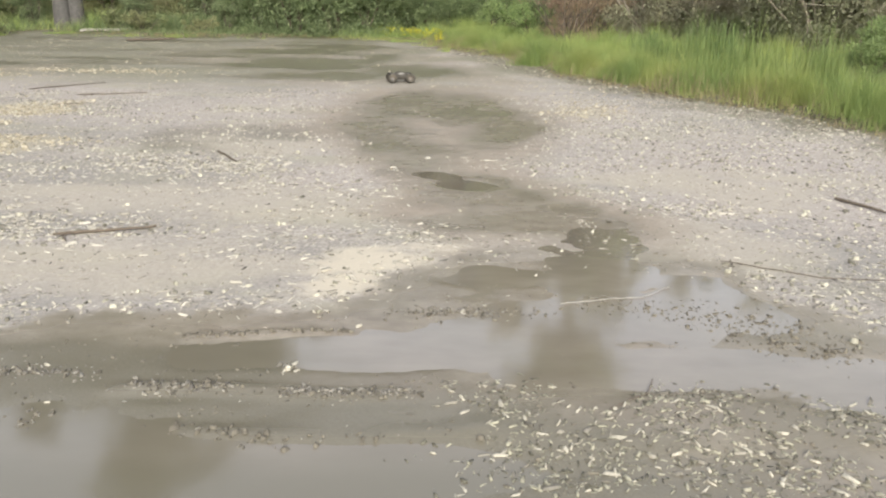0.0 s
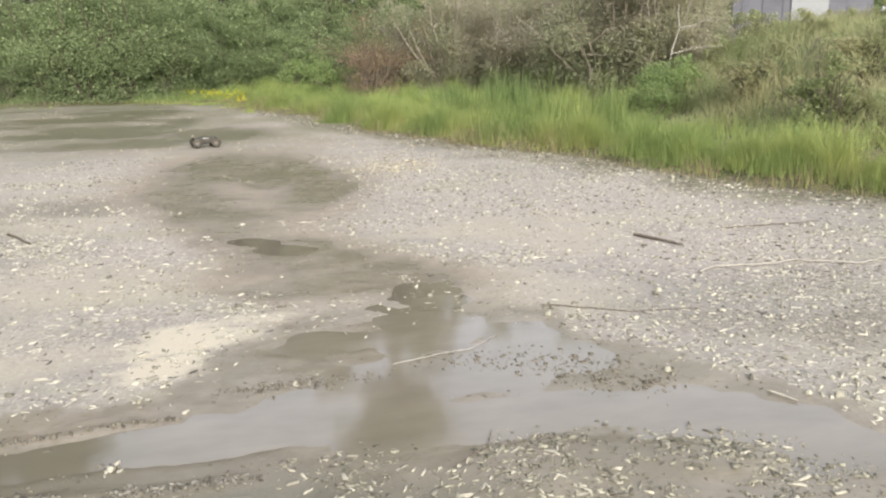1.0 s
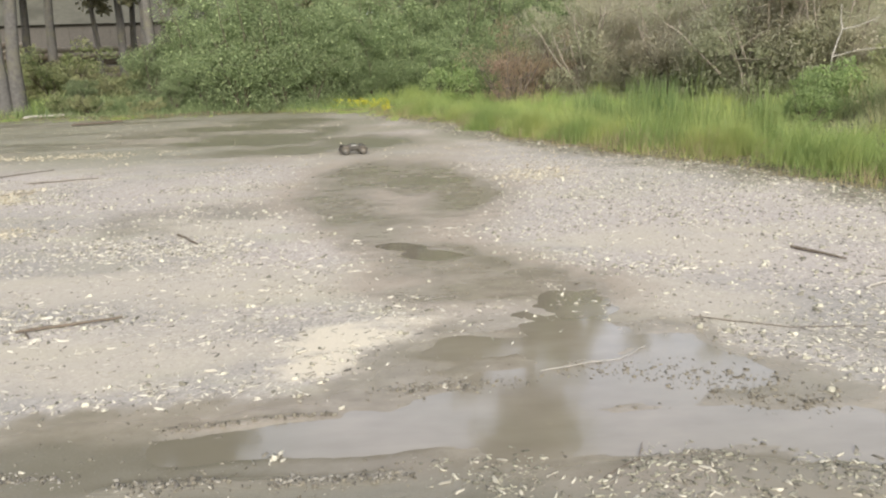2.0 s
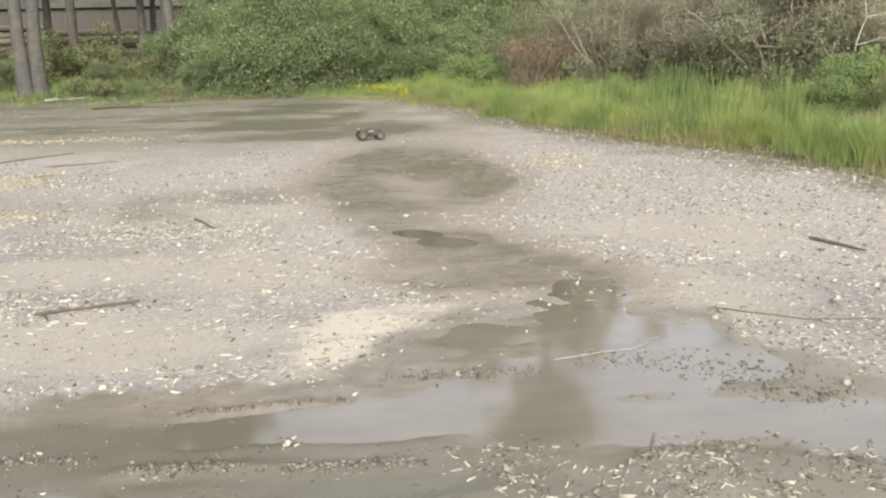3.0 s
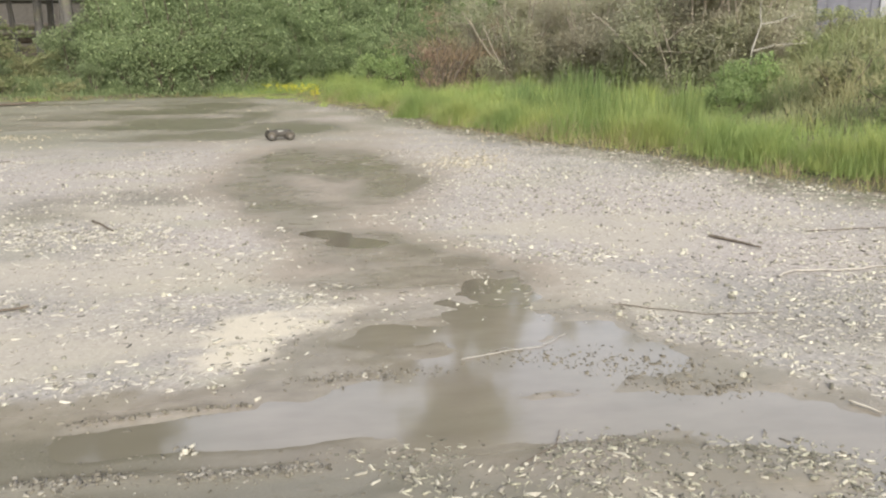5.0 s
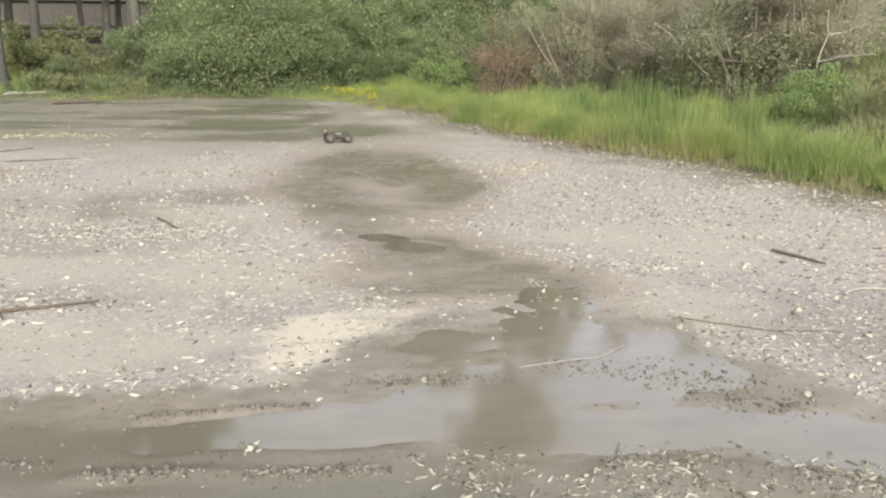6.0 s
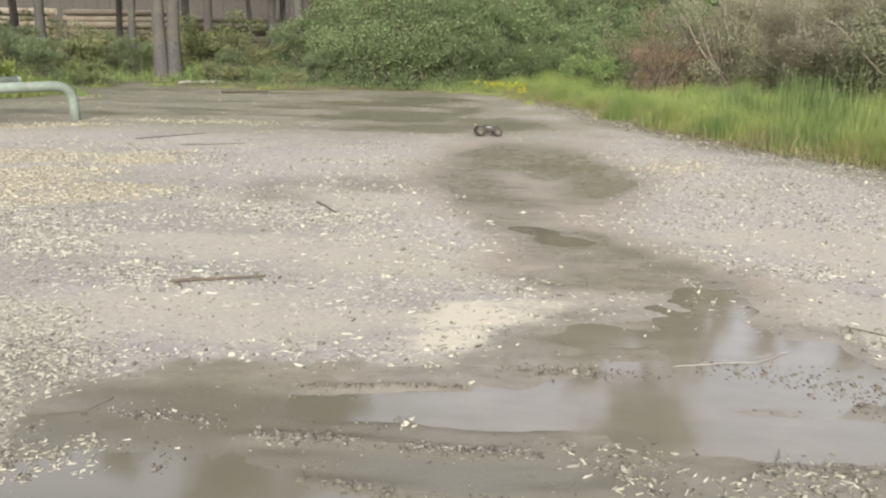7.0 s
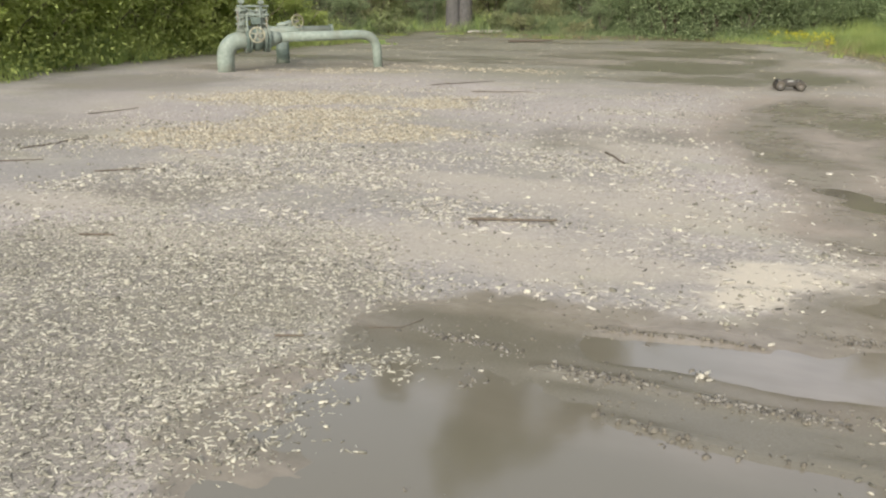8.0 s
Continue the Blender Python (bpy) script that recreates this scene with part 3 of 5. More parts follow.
# ---- ground: one sheet out to the horizon ----
me, at = grid_mesh("ground", spread(-600, 600, -3.2, 3.4, 0.04, 1.05), spread(-300, 900, 1.7, 7.0, 0.04, 1.035), ground_height, GROUND)
X, Y = at[:, 0].astype(float), at[:, 1].astype(float)
inside = -lot_distance(X, Y)
wet = wetness(X, Y)
masks = {
    "wet": wet * ease(-0.1, 0.2, inside),
    "sand": 0.90 * ease(-0.25, 0.7, ovals(X, Y, SANDS) + 2.4 * fbm(X, Y * 1.5, 3.5, 6, 31)) * (1 - wet),
    "gold": 0.65 * ease(-0.2, 0.9, ovals(X, Y, GOLDS) + 1.2 * fbm(X, Y * 2, 1.3, 4, 32)) * (1 - wet),
    "bed": ease(0.0, 0.5, ovals(X, Y, BEDS) + 0.9 * fbm(X, Y, 1.5, 4, 33)) * (1 - wet),
    "bare": bareness(X, Y),
    # mask of the tree reflections painted on the mud
    "silt_and_reflection": 0.92 * ease(-0.4, 0.4, ovals(X, Y, TREE_REFLECTIONS) + 1.3 * fbm(X * 0.7, Y * 1.6, 2.0, 5, 44)),
    "tan": 0.85 * ease(-0.2, 0.5, ovals(X, Y, TANS) + 1.5 * fbm(X * 0.7, Y * 1.3, 1.6, 6, 41)) * (1 - wet),
    "grey": 0.95 * ease(-0.45, 0.35, ovals(X, Y, GREYS) + 1.4 * fbm(X * 0.7, Y * 1.3, 1.5, 6, 42)) * (1 - wet),
    "pink": 0.8 * ease(-0.4, 0.6, ovals(X, Y, PINKS) + 1.2 * fbm(X * 0.7, Y * 1.2, 1.2, 6, 43)) * (1 - 0.6 * wet),
    "moss": ease(13.5, 18, Y + 3 * fbm(X, Y, 0.5, 4, 37)) * (0.55 * (1 - ease(-4, 0, X)) + (1 - 0.55 * (1 - ease(-4, 0, X))) * ease(-0.35, 0.05, fbm(X, Y * 1.8, 0.5, 5, 35) - 0.06 * np.clip(X + 1, 0, 9))),
}
masks["damp"] = wet * (1 - ease(0.0, 0.012, at[:, 2] - WATER_LEVEL)) * (Y < 16)
masks["soil"] = np.maximum(1 - ease(-0.10, 0.25, inside), 0.8 * (1 - ease(0.1, 1.3, inside + 1.6 * fbm(X, Y, 1.4, 5, 36))) * ease(-3, 3, X))
for key, values in masks.items():
    me.attributes.new(key, "FLOAT", "POINT").data.foreach_set("value", np.clip(values, 0, 1).astype(np.float32))
ground = tagged(new("ground", me), "flat grey gravel lot with wet brown mud patches", "ground", kind="structure")


def pool_sheet(name, box, step, label):
    x0, x1, y0, y1 = box
    me, at = grid_mesh(name, np.arange(x0, x1, step), np.arange(y0, y1, step), lambda x, y: np.full(x.shape, WATER_LEVEL), WATER,
                      lambda c: ground_height(c[:, 0], c[:, 1]) < WATER_LEVEL + 0.005)
    stir = 0.25 * fbm(at[:, 0], at[:, 1], 1.5, 4, 47)
    # darker tone at the near side, and a painted tree reflection at the left
    reach = np.maximum(1 - ease(2.45, 2.95, at[:, 1] + stir), 0.65 * (1 - ease(-0.95, -0.35, at[:, 0] + 2 * stir)) * (at[:, 1] < 4.2)).astype(np.float32)
    me.attributes.new("reach", "FLOAT", "POINT").data.foreach_set("value", reach)
    return tagged(new(name, me), label, "puddle", kind="structure")


pool_sheet("water", (-2.7, 3.4, 0.8, 8.2), 0.04, "shallow muddy puddle reflecting trees and sky")

# ---- plants ----
def tube(points, radii, sides=6):
    """Vertices and quads of a tapered tube along points."""
    p, r = np.asarray(points, float), np.asarray(radii, float)
    tang = np.gradient(p, axis=0)
    tang /= np.linalg.norm(tang, axis=1, keepdims=True) + 1e-9
    a = np.zeros_like(p)
    last = np.cross(tang[0], [1.0, 0, 0] if abs(tang[0][2]) > 0.7 else [0, 0, 1.0])
    for k, t in enumerate(tang):
        last = last - t * np.dot(last, t)
        last = last / (np.linalg.norm(last) + 1e-9)
        a[k] = last
    b = np.cross(tang, a)
    th = np.linspace(0, 2 * math.pi, sides, endpoint=False)
    ring = p[:, None] + r[:, None, None] * (np.cos(th)[None, :, None] * a[:, None] + np.sin(th)[None, :, None] * b[:, None])
    n = len(p)
    i, j = np.meshgrid(np.arange(n - 1), np.arange(sides), indexing="ij")
    k = (j + 1) % sides
    faces = np.stack([i * sides + j, i * sides + k, (i + 1) * sides + k, (i + 1) * sides + j], -1).reshape(-1, 4)
    return ring.reshape(-1, 3), faces


def joined(pieces):
    verts, faces, base = [], [], 0
    for v, f in pieces:
        verts.append(v)
        faces.append(f + base)
        base += len(v)
    return np.concatenate(verts), np.concatenate(faces)


def unit(rng, n):
    v = rng.normal(size=(n, 3))
    return v / np.linalg.norm(v, axis=1, keepdims=True)


def leaf_quads(rng, centres, size, slim=0.5, droop=0.5):
    """Pointed leaves at centres, turned at random, mostly with their faces up."""
    n = len(centres)
    up = unit(rng, n) * droop * 1.4 + np.array([0, 0, 1.0])
    up /= np.linalg.norm(up, axis=1, keepdims=True)
    along = np.cross(up, unit(rng, n))
    along /= np.linalg.norm(along, axis=1, keepdims=True)
    side = np.cross(up, along)
    s = size * rng.uniform(0.6, 1.35, (n, 1))
    c = np.asarray(centres)
    verts = np.stack([c - along * s * 0.5, c + side * s * slim * 0.5 + along * s * 0.05 + up * s * 0.08, c + along * s * 0.5, c - side * s * slim * 0.5 + along * s * 0.05 + up * s * 0.08], 1)
    return verts.reshape(-1, 3), np.arange(4 * n).reshape(-1, 4)


def blade_strips(rng, roots, height, width, lean=0.35, segments=3):
    """Bent grass blades, tapering to a point."""
    n = len(roots)
    h = np.asarray(height) * rng.uniform(0.55, 1.15, n)
    turn, bend = rng.uniform(0, 2 * math.pi, n), rng.uniform(0.2, 1.0, n) * lean
    way = np.stack([np.cos(turn), np.sin(turn), np.zeros(n)], 1)
    face = rng.uniform(0, 2 * math.pi, n)
    across = np.stack([np.cos(face), np.sin(face), np.zeros(n)], 1)
    rows = []
    for k in range(segments + 1):
        u = k / segments
        mid = roots + np.array([0, 0, 1.0]) * (h * (u - 0.25 * bend * u * u))[:, None] + way * (h * bend * u * u)[:, None]
        w = (width * (1 - u) ** 0.7 + 0.0008)
        rows += [mid - across * w / 2, mid + across * w / 2]
    verts = np.stack(rows, 1)
    m = 2 * (segments + 1)
    base = (np.arange(n) * m)[:, None, None]
    q = np.array([[2 * k, 2 * k + 1, 2 * k + 3, 2 * k + 2] for k in range(segments)])
    return verts.reshape(-1, 3), (base + q[None]).reshape(-1, 4)


def limb(rng, start, way, length, radius, bends=6, wander=0.16, rise=0.05):
    p, d = [np.array(start, float)], np.array(way, float) / np.linalg.norm(way)
    for _ in range(bends):
        d = d + rng.normal(size=3) * wander + np.array([0, 0, rise])
        d /= np.linalg.norm(d)
        p.append(p[-1] + d * length / bends)
    return np.array(p), radius * np.linspace(1, 0.25, bends + 1)


def shrub(name, seed, height, width, leaves, leaf, material, label, category="bush", stems=11, lobes=34, wood=None, slim=0.5):
    """A bush: stems from one foot, and clumps of leaves with gaps between them."""
    rng = np.random.default_rng(seed)
    thing = tagged(new(name), label, category)
    bark = wood or TWIG
    wood, tips = [], []
    for _ in range(stems):
        a = rng.uniform(0, 2 * math.pi)
        out = rng.uniform(0.1, 1.0)
        way = np.array([math.cos(a) * out * width / height, math.sin(a) * out * width / height, 1.0])
        p, r = limb(rng, (0.12 * math.cos(a), 0.12 * math.sin(a), -0.05), way, height * rng.uniform(0.65, 1.02), 0.012 + 0.008 * height, 6, 0.12, -0.01)
        wood.append(tube(p, r, 5))
        for k in (2, 3, 4, 5):
            q, s = limb(rng, p[k], rng.normal(size=3) + np.array([0, 0, 0.5]), height * rng.uniform(0.15, 0.32), r[k] * 0.6, 4, 0.2)
            wood.append(tube(q, s, 4))
            tips += [q[-1], q[2]]
        tips.append(p[-1])
    tips = np.array(tips)
    part("branchwork", mesh_of("branchwork", *joined(wood), bark, True), None, thing)
    pick = tips[rng.integers(0, len(tips), lobes)] + rng.normal(size=(lobes, 3)) * 0.06 * height
    size = rng.uniform(0.07, 0.17, lobes) * height
    which = rng.integers(0, lobes, leaves)
    shell = unit(rng, leaves) * (rng.uniform(0.25, 1.0, (leaves, 1)) ** 0.5)
    at = pick[which] + shell * size[which, None] * np.array([1.25, 1.25, 0.85])
    low = int(leaves * 0.16)
    at[:low] = np.stack([rng.normal(0, width * 0.42, low), rng.normal(0, width * 0.42, low), np.abs(rng.normal(0, 0.25 * height, low))], 1)
    at[:, 2] = np.maximum(at[:, 2], 0.03)
    v, f = leaf_quads(rng, at, leaf, slim, 0.95)
    part("foliage", mesh_of("foliage", v, f, material), None, thing)
    return thing


def tree(name, seed, height, radius, crown, leaves, leaf, material, label, bare=0.35, trunks=1, limbs=13):
    """A tree: one or more tapered trunks, limbs, and a ragged crown of leaves in clumps."""
    rng = np.random.default_rng(seed)
    thing = tagged(new(name), label, "tree")
    tips = []
    for k in range(trunks):
        wood = []
        a = k * 2 * math.pi / max(trunks, 1) + 0.3
        foot = np.array([math.cos(a), math.sin(a), 0]) * radius * 0.95 * (trunks > 1)
        p, _ = limb(rng, foot - np.array([0, 0, 0.2]), np.array([0.02 * math.cos(a) * trunks, 0.02 * math.sin(a) * trunks, 1.0]), height * rng.uniform(0.9, 1.0), radius, 9, 0.035, 0.03)
        r = radius * np.array([1.35, 0.95, 0.84, 0.74, 0.64, 0.53, 0.42, 0.3, 0.2, 0.08])
        wood.append(tube(p, r, 10))
        for _ in range(limbs):
            u = rng.uniform(bare, 0.97)
            i = int(u * 9)
            foot2 = p[i] + (p[min(i + 1, 9)] - p[i]) * (u * 9 - i)
            b = rng.uniform(0, 2 * math.pi)
            q, s = limb(rng, foot2, (math.cos(b), math.sin(b), rng.uniform(0.2, 0.9)), crown * rng.uniform(0.6, 1.1) * (1.15 - u * 0.6), r[i] * 0.42, 6, 0.16, 0.05)
            wood.append(tube(q, s, 5))
            for j in (2, 3, 4, 5):
                q2, s2 = limb(rng, q[j], rng.normal(size=3) + np.array([0, 0, 0.3]), crown * rng.uniform(0.2, 0.42), s[j] * 0.6, 4, 0.2)
                wood.append(tube(q2, s2, 4))
                tips += [q2[-1], q2[2]]
            tips.append(q[-1])
        part("trunk", mesh_of("trunk", *joined(wood), BARK, True), None, thing)
    tips = np.array(tips)
    lobes = len(tips)
    size = rng.uniform(0.10, 0.24, lobes) * crown
    which = rng.integers(0, lobes, leaves)
    at = tips[which] + unit(rng, leaves) * (rng.uniform(0.1, 1.0, (leaves, 1)) ** 0.5) * size[which, None] * np.array([1.2, 1.2, 0.8])
    v, f = leaf_quads(rng, at, leaf, 0.6, 0.9)
    part("crown", mesh_of("crown", v, f, material), None, thing)
    return thing


def put(thing, x, y, turn=0, size=1.0, copy=True):
    m = pose(x, y, float(ground_height(np.array([x]), np.array([y]))[0]) - 0.03, 0, 0, turn) @ Matrix.Diagonal((size, size, size, 1))
    if copy:
        return copy_thing(thing, m)
    thing.matrix_basis = m
    return thing


def planted(thing, places, group, seed=1, sizes=(0.8, 1.2)):
    """The thing itself at the first place, copies at the others."""
    rng = np.random.default_rng(seed)
    thing["group"] = group
    for i, (x, y, *more) in enumerate(places):
        s = more[0] if more else rng.uniform(*sizes)
        if i == 0:
            first = (x, y, rng.uniform(0, 360), s)
        else:
            put(thing, x, y, rng.uniform(0, 360), s)
    put(thing, *first, copy=False)


def verge_points(rng, n, box, near, far, keep=None):
    """Points in a box whose distance outside the lot lies between near and far."""
    x0, x1, y0, y1 = box
    x, y = rng.uniform(x0, x1, n), rng.uniform(y0, y1, n)
    d = lot_distance(x, y)
    ok = (d > near) & (d < far)
    if keep is not None:
        ok &= keep(x, y, d, rng.uniform(0, 1, n))
    x, y = x[ok], y[ok]
    return np.stack([x, y, ground_height(x, y) - 0.02], 1), d[ok]


rng = np.random.default_rng(40)


def blades(name, n, box, near, far, height, width, material, label, lean=0.35, keep=None, category="grass", tufts=0.0, segments=2, rise=1.1):
    roots, d = verge_points(rng, n, box, near, far, keep)
    tuft = fbm(roots[:, 0], roots[:, 1], 1.3, 3, 55)
    if tufts:
        ok = tuft + rng.uniform(-0.35, 0.35, len(roots)) > tufts - 0.4
        roots, d, tuft = roots[ok], d[ok], tuft[ok]
    tall = height * np.clip(1 + 1.7 * tuft + 1.6 * fbm(roots[:, 0], roots[:, 1], 0.55, 3, 57), 0.3, 2.0) * (0.22 + 0.78 * ease(near, near + rise, d))
    v, f = blade_strips(rng, roots, tall, width, lean, segments)
    return tagged(new(name, mesh_of(name, v, f, material)), label, category, kind="stuff")


EAST = lambda x, y, d, u: (x > -4.2 + 0.35 * (31 - y)) & (y < 34)


def bearing(x, y):
    return np.degrees(np.arctan2(x, y))


# bright grass along the verge, thick and in tufts
blades("verge_grass", 330000, (-5.0, 12, 2, 35), 0.12, 2.4, 0.44, 0.012, GRASS, "bright green tall grass along the gravel edge", 0.75, EAST, tufts=0.36, segments=3, rise=1.9)
blades("verge_grass", 110000, (-4.0, 9, 16, 35), 1.8, 6.5, 0.55, 0.022, GRASS, "bright green grass behind the gravel edge", 0.6, EAST, tufts=0.25)
blades("bank_grass", 165000, (4, 26, 2, 24), 1.6, 14, 0.42, 0.020, SCRUB, "olive green rough grass and weeds on the bank", 0.9, lambda x, y, d, u: (bearing(x, y) > 20), tufts=0.3)
blades("verge_straw", 85000, (-1, 10, 2, 32), -0.15, 0.9, 0.30, 0.010, STRAW, "dry straw stalks among the verge grass", 0.7, EAST, tufts=0.3, rise=0.35)
blades("bank_straw", 11000, (4, 24, 2, 28), 1.5, 12, 0.55, 0.014, STRAW, "dry buff stalks on the bank", 0.8, EAST, tufts=0.5)
# rounded tussocks along the front of the verge
tr = np.random.default_rng(44)
foot, _ = verge_points(tr, 1500, (-0.5, 9.5, 3, 30), 0.35, 1.4, EAST)
foot = foot[:90]
bold = [(3.45, 17.2), (3.75, 16.7), (4.5, 15.7), (5.75, 11.6), (6.05, 11.0), (6.45, 10.0), (6.65, 9.3), (6.85, 8.8), (7.2, 8.1), (2.15, 20.6), (5.3, 13.0), (2.9, 18.4)]
foot = np.concatenate([foot, [(x, y, float(ground_height(x, y)) - 0.02) for x, y in bold]])
swell = np.concatenate([np.ones(90), np.full(len(bold), 1.5)])
many = (tr.integers(180, 420, len(foot)) * swell ** 3).astype(int)
spot = np.repeat(foot, many, 0)
away = tr.normal(size=(len(spot), 2)) * np.repeat(tr.uniform(0.12, 0.26, len(foot)) * swell, many)[:, None]
spot[:, :2] += away
v, f = blade_strips(tr, spot, np.repeat(tr.uniform(0.5, 0.85, len(foot)) * swell ** 0.5, many) * np.exp(-np.hypot(*away.T) * 2.0), 0.007, 0.7)
tagged(new("grass_tussocks", mesh_of("grass_tussocks", v, f, GRASS)), "rounded bright green grass tussocks beside the gravel", "grass", kind="stuff")
blades("edge_litter", 170000, (-17, 10, 2, 34), -0.35, 0.60, 0.15, 0.012, STRAW, "low dead stems where gravel meets grass", 1.0)
# low weeds and moss creeping over the far edge of the lot
blades("creeping_weeds", 95000, (-17, 0, 22, 33), -2.6, 0.2, 0.13, 0.030, GRASS, "low yellow-green weeds creeping over wet gravel", 1.0, lambda x, y, d, u: fbm(x, y * 2, 0.6, 4, 73) + 0.18 * (d + 0.3) > 0.08 + 0.1 * u, "weeds")
# reeds standing upright behind the grass
blades("reeds", 60000, (2.5, 9, 11, 20), 0.8, 3.2, 0.85, 0.020, REED, "blue-green upright reeds behind the grass", 0.22,
       lambda x, y, d, u: (bearing(x, y) > 12) & (bearing(x, y) < 25) & (fbm(x, y, 0.9, 3, 71) + 0.25 > u), "reeds", 0.35)
# low green cover under the bushes on the far and west sides
blades("undergrowth", 75000, (-34, 0, 6, 48), -0.05, 16, 0.45, 0.030, LEAF_CROWN, "dark green undergrowth of grass and weeds", 0.8,
       lambda x, y, d, u: (x < -2.6), "undergrowth", 0.2)
blades("west_grass", 50000, (-20, -13, 4, 26), -0.1, 3.0, 0.8, 0.026, GRASS, "yellow-green grass under the willows", 0.6, None, "grass", 0.2)
blades("meadow", 45000, (-34, -12, 8, 40), 0.4, 16, 0.6, 0.030, GRASS, "yellow-green grass in the clearing", 0.6, lambda x, y, d, u: fbm(x, y, 0.18, 3, 77) > 0.0, "grass")

blades("rough_grass", 34000, (-16, -7, 31, 44), 1.0, 11, 0.5, 0.034, LEAF_CROWN, "olive rough grass and weeds under the trees", 0.8, None, "grass", 0.2)

# yellow flowers at the corner of the lot
roots, _ = verge_points(rng, 5200, (-3.6, 1.6, 27, 36), 0.2, 3.2, lambda x, y, d, u: (x > -2.3) & (x < -0.2) & (y < 31.5))
roots = roots[:120]
heads = roots + np.array([0, 0, 1.0]) * rng.uniform(0.18, 0.36, (len(roots), 1))
v, f = leaf_quads(rng, np.repeat(heads, 4, 0) + rng.normal(size=(4 * len(heads), 3)) * 0.025, 0.075, 0.8, 0.5)
tagged(new("yellow_flowers", mesh_of("yellow_flowers", v, f, PETAL)), "small bright yellow flowers in the grass", "flowers", kind="stuff")

# bushes
dark_bush = shrub("bush", 101, 2.6, 1.5, 10500, 0.088, LEAF_DARK, "dense dark green bush at the gravel edge")
planted(dark_bush, [(9.0, 26.6, 1.0), (12.6, 25.6, 1.1), (7.0, 33.6, 1.2), (-4.3, 33.2, 0.62), (-6.6, 33.6, 0.7), (-8.6, 33.5, 0.55), (-13.2, 36.4, 0.55), (-7.6, 35.6, 1.0), (-5.2, 36.0, 1.1), (-2.6, 36.4, 1.0),
                    (-10.0, 36.5, 1.1), (-17.6, 29.0, 0.7), (-19.5, 27.0, 0.8), (-20.5, 32, 0.9), (-18.4, 38.0, 0.75), (-0.4, 38.5, 1.3),], "bushes along the far edge", 3)
low_bush = shrub("bush", 102, 1.3, 1.3, 2600, 0.10, SCRUB, "low olive green bush on rough grass")
planted(low_bush, [(-12.8, 33.4), (-14.6, 36.2), (-16.6, 31.0), (-17.3, 26.0), (-18.4, 23.4), (-11.6, 32.8), (-9.6, 32.7), (-16.0, 37.0), (-19.0, 34.6), (-21.6, 30.0), (-22.8, 26.6), (-11.2, 35.6),
                   (10.6, 17.6), (7.6, 23.0), (9.4, 21.0), (6.6, 25.0), (11.6, 20.6), (5.4, 24.4)], "low bushes", 4, (0.55, 0.9))
light_bush = shrub("sapling", 103, 4.6, 1.9, 21000, 0.100, LEAF_LIGHT, "tall leafy sapling with pale green leaves", "sapling", 7, 46)
planted(light_bush, [(-5.9, 33.0, 1.0), (-4.4, 32.8, 0.9), (-3.2, 33.1, 0.85), (-1.9, 34.6, 1.0), (-5.4, 35.0, 1.2), (-0.4, 36.6, 1.1), (1.0, 34.0, 0.6), (2.2, 33.0, 0.65), (-2.7, 33.9, 0.75), (0.3, 34.8, 0.8), (-0.9, 33.8, 0.6), (1.6, 36.4, 0.95), (-7.6, 34.4, 0.8), (2.7, 34.6, 1.0), (3.8, 35.4, 1.1), (4.7, 34.6, 0.85), (5.6, 36.6, 1.05), (-3.6, 37.6, 1.25), (-8.8, 37.0, 1.15), (3.2, 31.8, 0.5), (3.9, 32.8, 0.62)], "pale green saplings", 5)
willow = shrub("willow_bush", 104, 4.2, 2.6, 27000, 0.12, LEAF_YELLOW, "broad yellow-green willow bush behind the pipes", "bush", 10, 84, slim=0.4)
planted(willow, [(-17.4, 18.2, 0.95), (-17.6, 14.8, 1.0), (-16.6, 11.2, 0.9), (-16.6, 8.4, 0.85), (-18.2, 22.0, 0.9), (-20.6, 21.6, 1.15), (-17.6, 7.4, 1.0), (-21.6, 16.4, 1.3), (-21.4, 11.6, 1.3), (-23.4, 25.0, 1.0)], "willow bushes", 6)
front = shrub("willow_bush", 110, 1.9, 1.7, 9500, 0.115, LEAF_YELLOW, "low yellow-green willow bush at the gravel edge", "bush", 12, 60, slim=0.45)
planted(front, [(-16.0, 9.6), (-16.2, 11.8), (-16.7, 13.6), (-17.0, 15.6), (-17.2, 17.4), (-17.0, 19.6), (-16.8, 21.4), (-16.4, 23.6), (-15.7, 7.8), (-17.4, 10.6), (-18.2, 20.4)], "low willow bushes", 14, (0.8, 1.15))
reed_bush = shrub("bush", 105, 1.7, 1.0, 4600, 0.08, LEAF_BANK, "fresh green leafy bush on the bank")
planted(reed_bush, [(7.35, 14.9, 0.55), (7.95, 15.6, 0.74), (8.5, 16.2, 0.72), (7.0, 15.6, 0.45), (2.7, 27.5, 0.9), (1.9, 30.4, 1.1)], "fresh green bushes", 7)
rust_bush = shrub("bush", 106, 2.3, 1.25, 4200, 0.07, LEAF_RUST, "rusty brown bush with dry leaves", slim=0.3, stems=16)
planted(rust_bush, [(3.5, 26.0, 1.05), (4.5, 27.0, 1.0), (4.2, 29.4, 1.2)], "rusty bushes", 8)
dead_bush = shrub("brush", 107, 2.7, 1.6, 30000, 0.060, LEAF_GREY, "tangled grey-brown dead brush", "brush", 20, 80, BRUSHWOOD, 0.4)
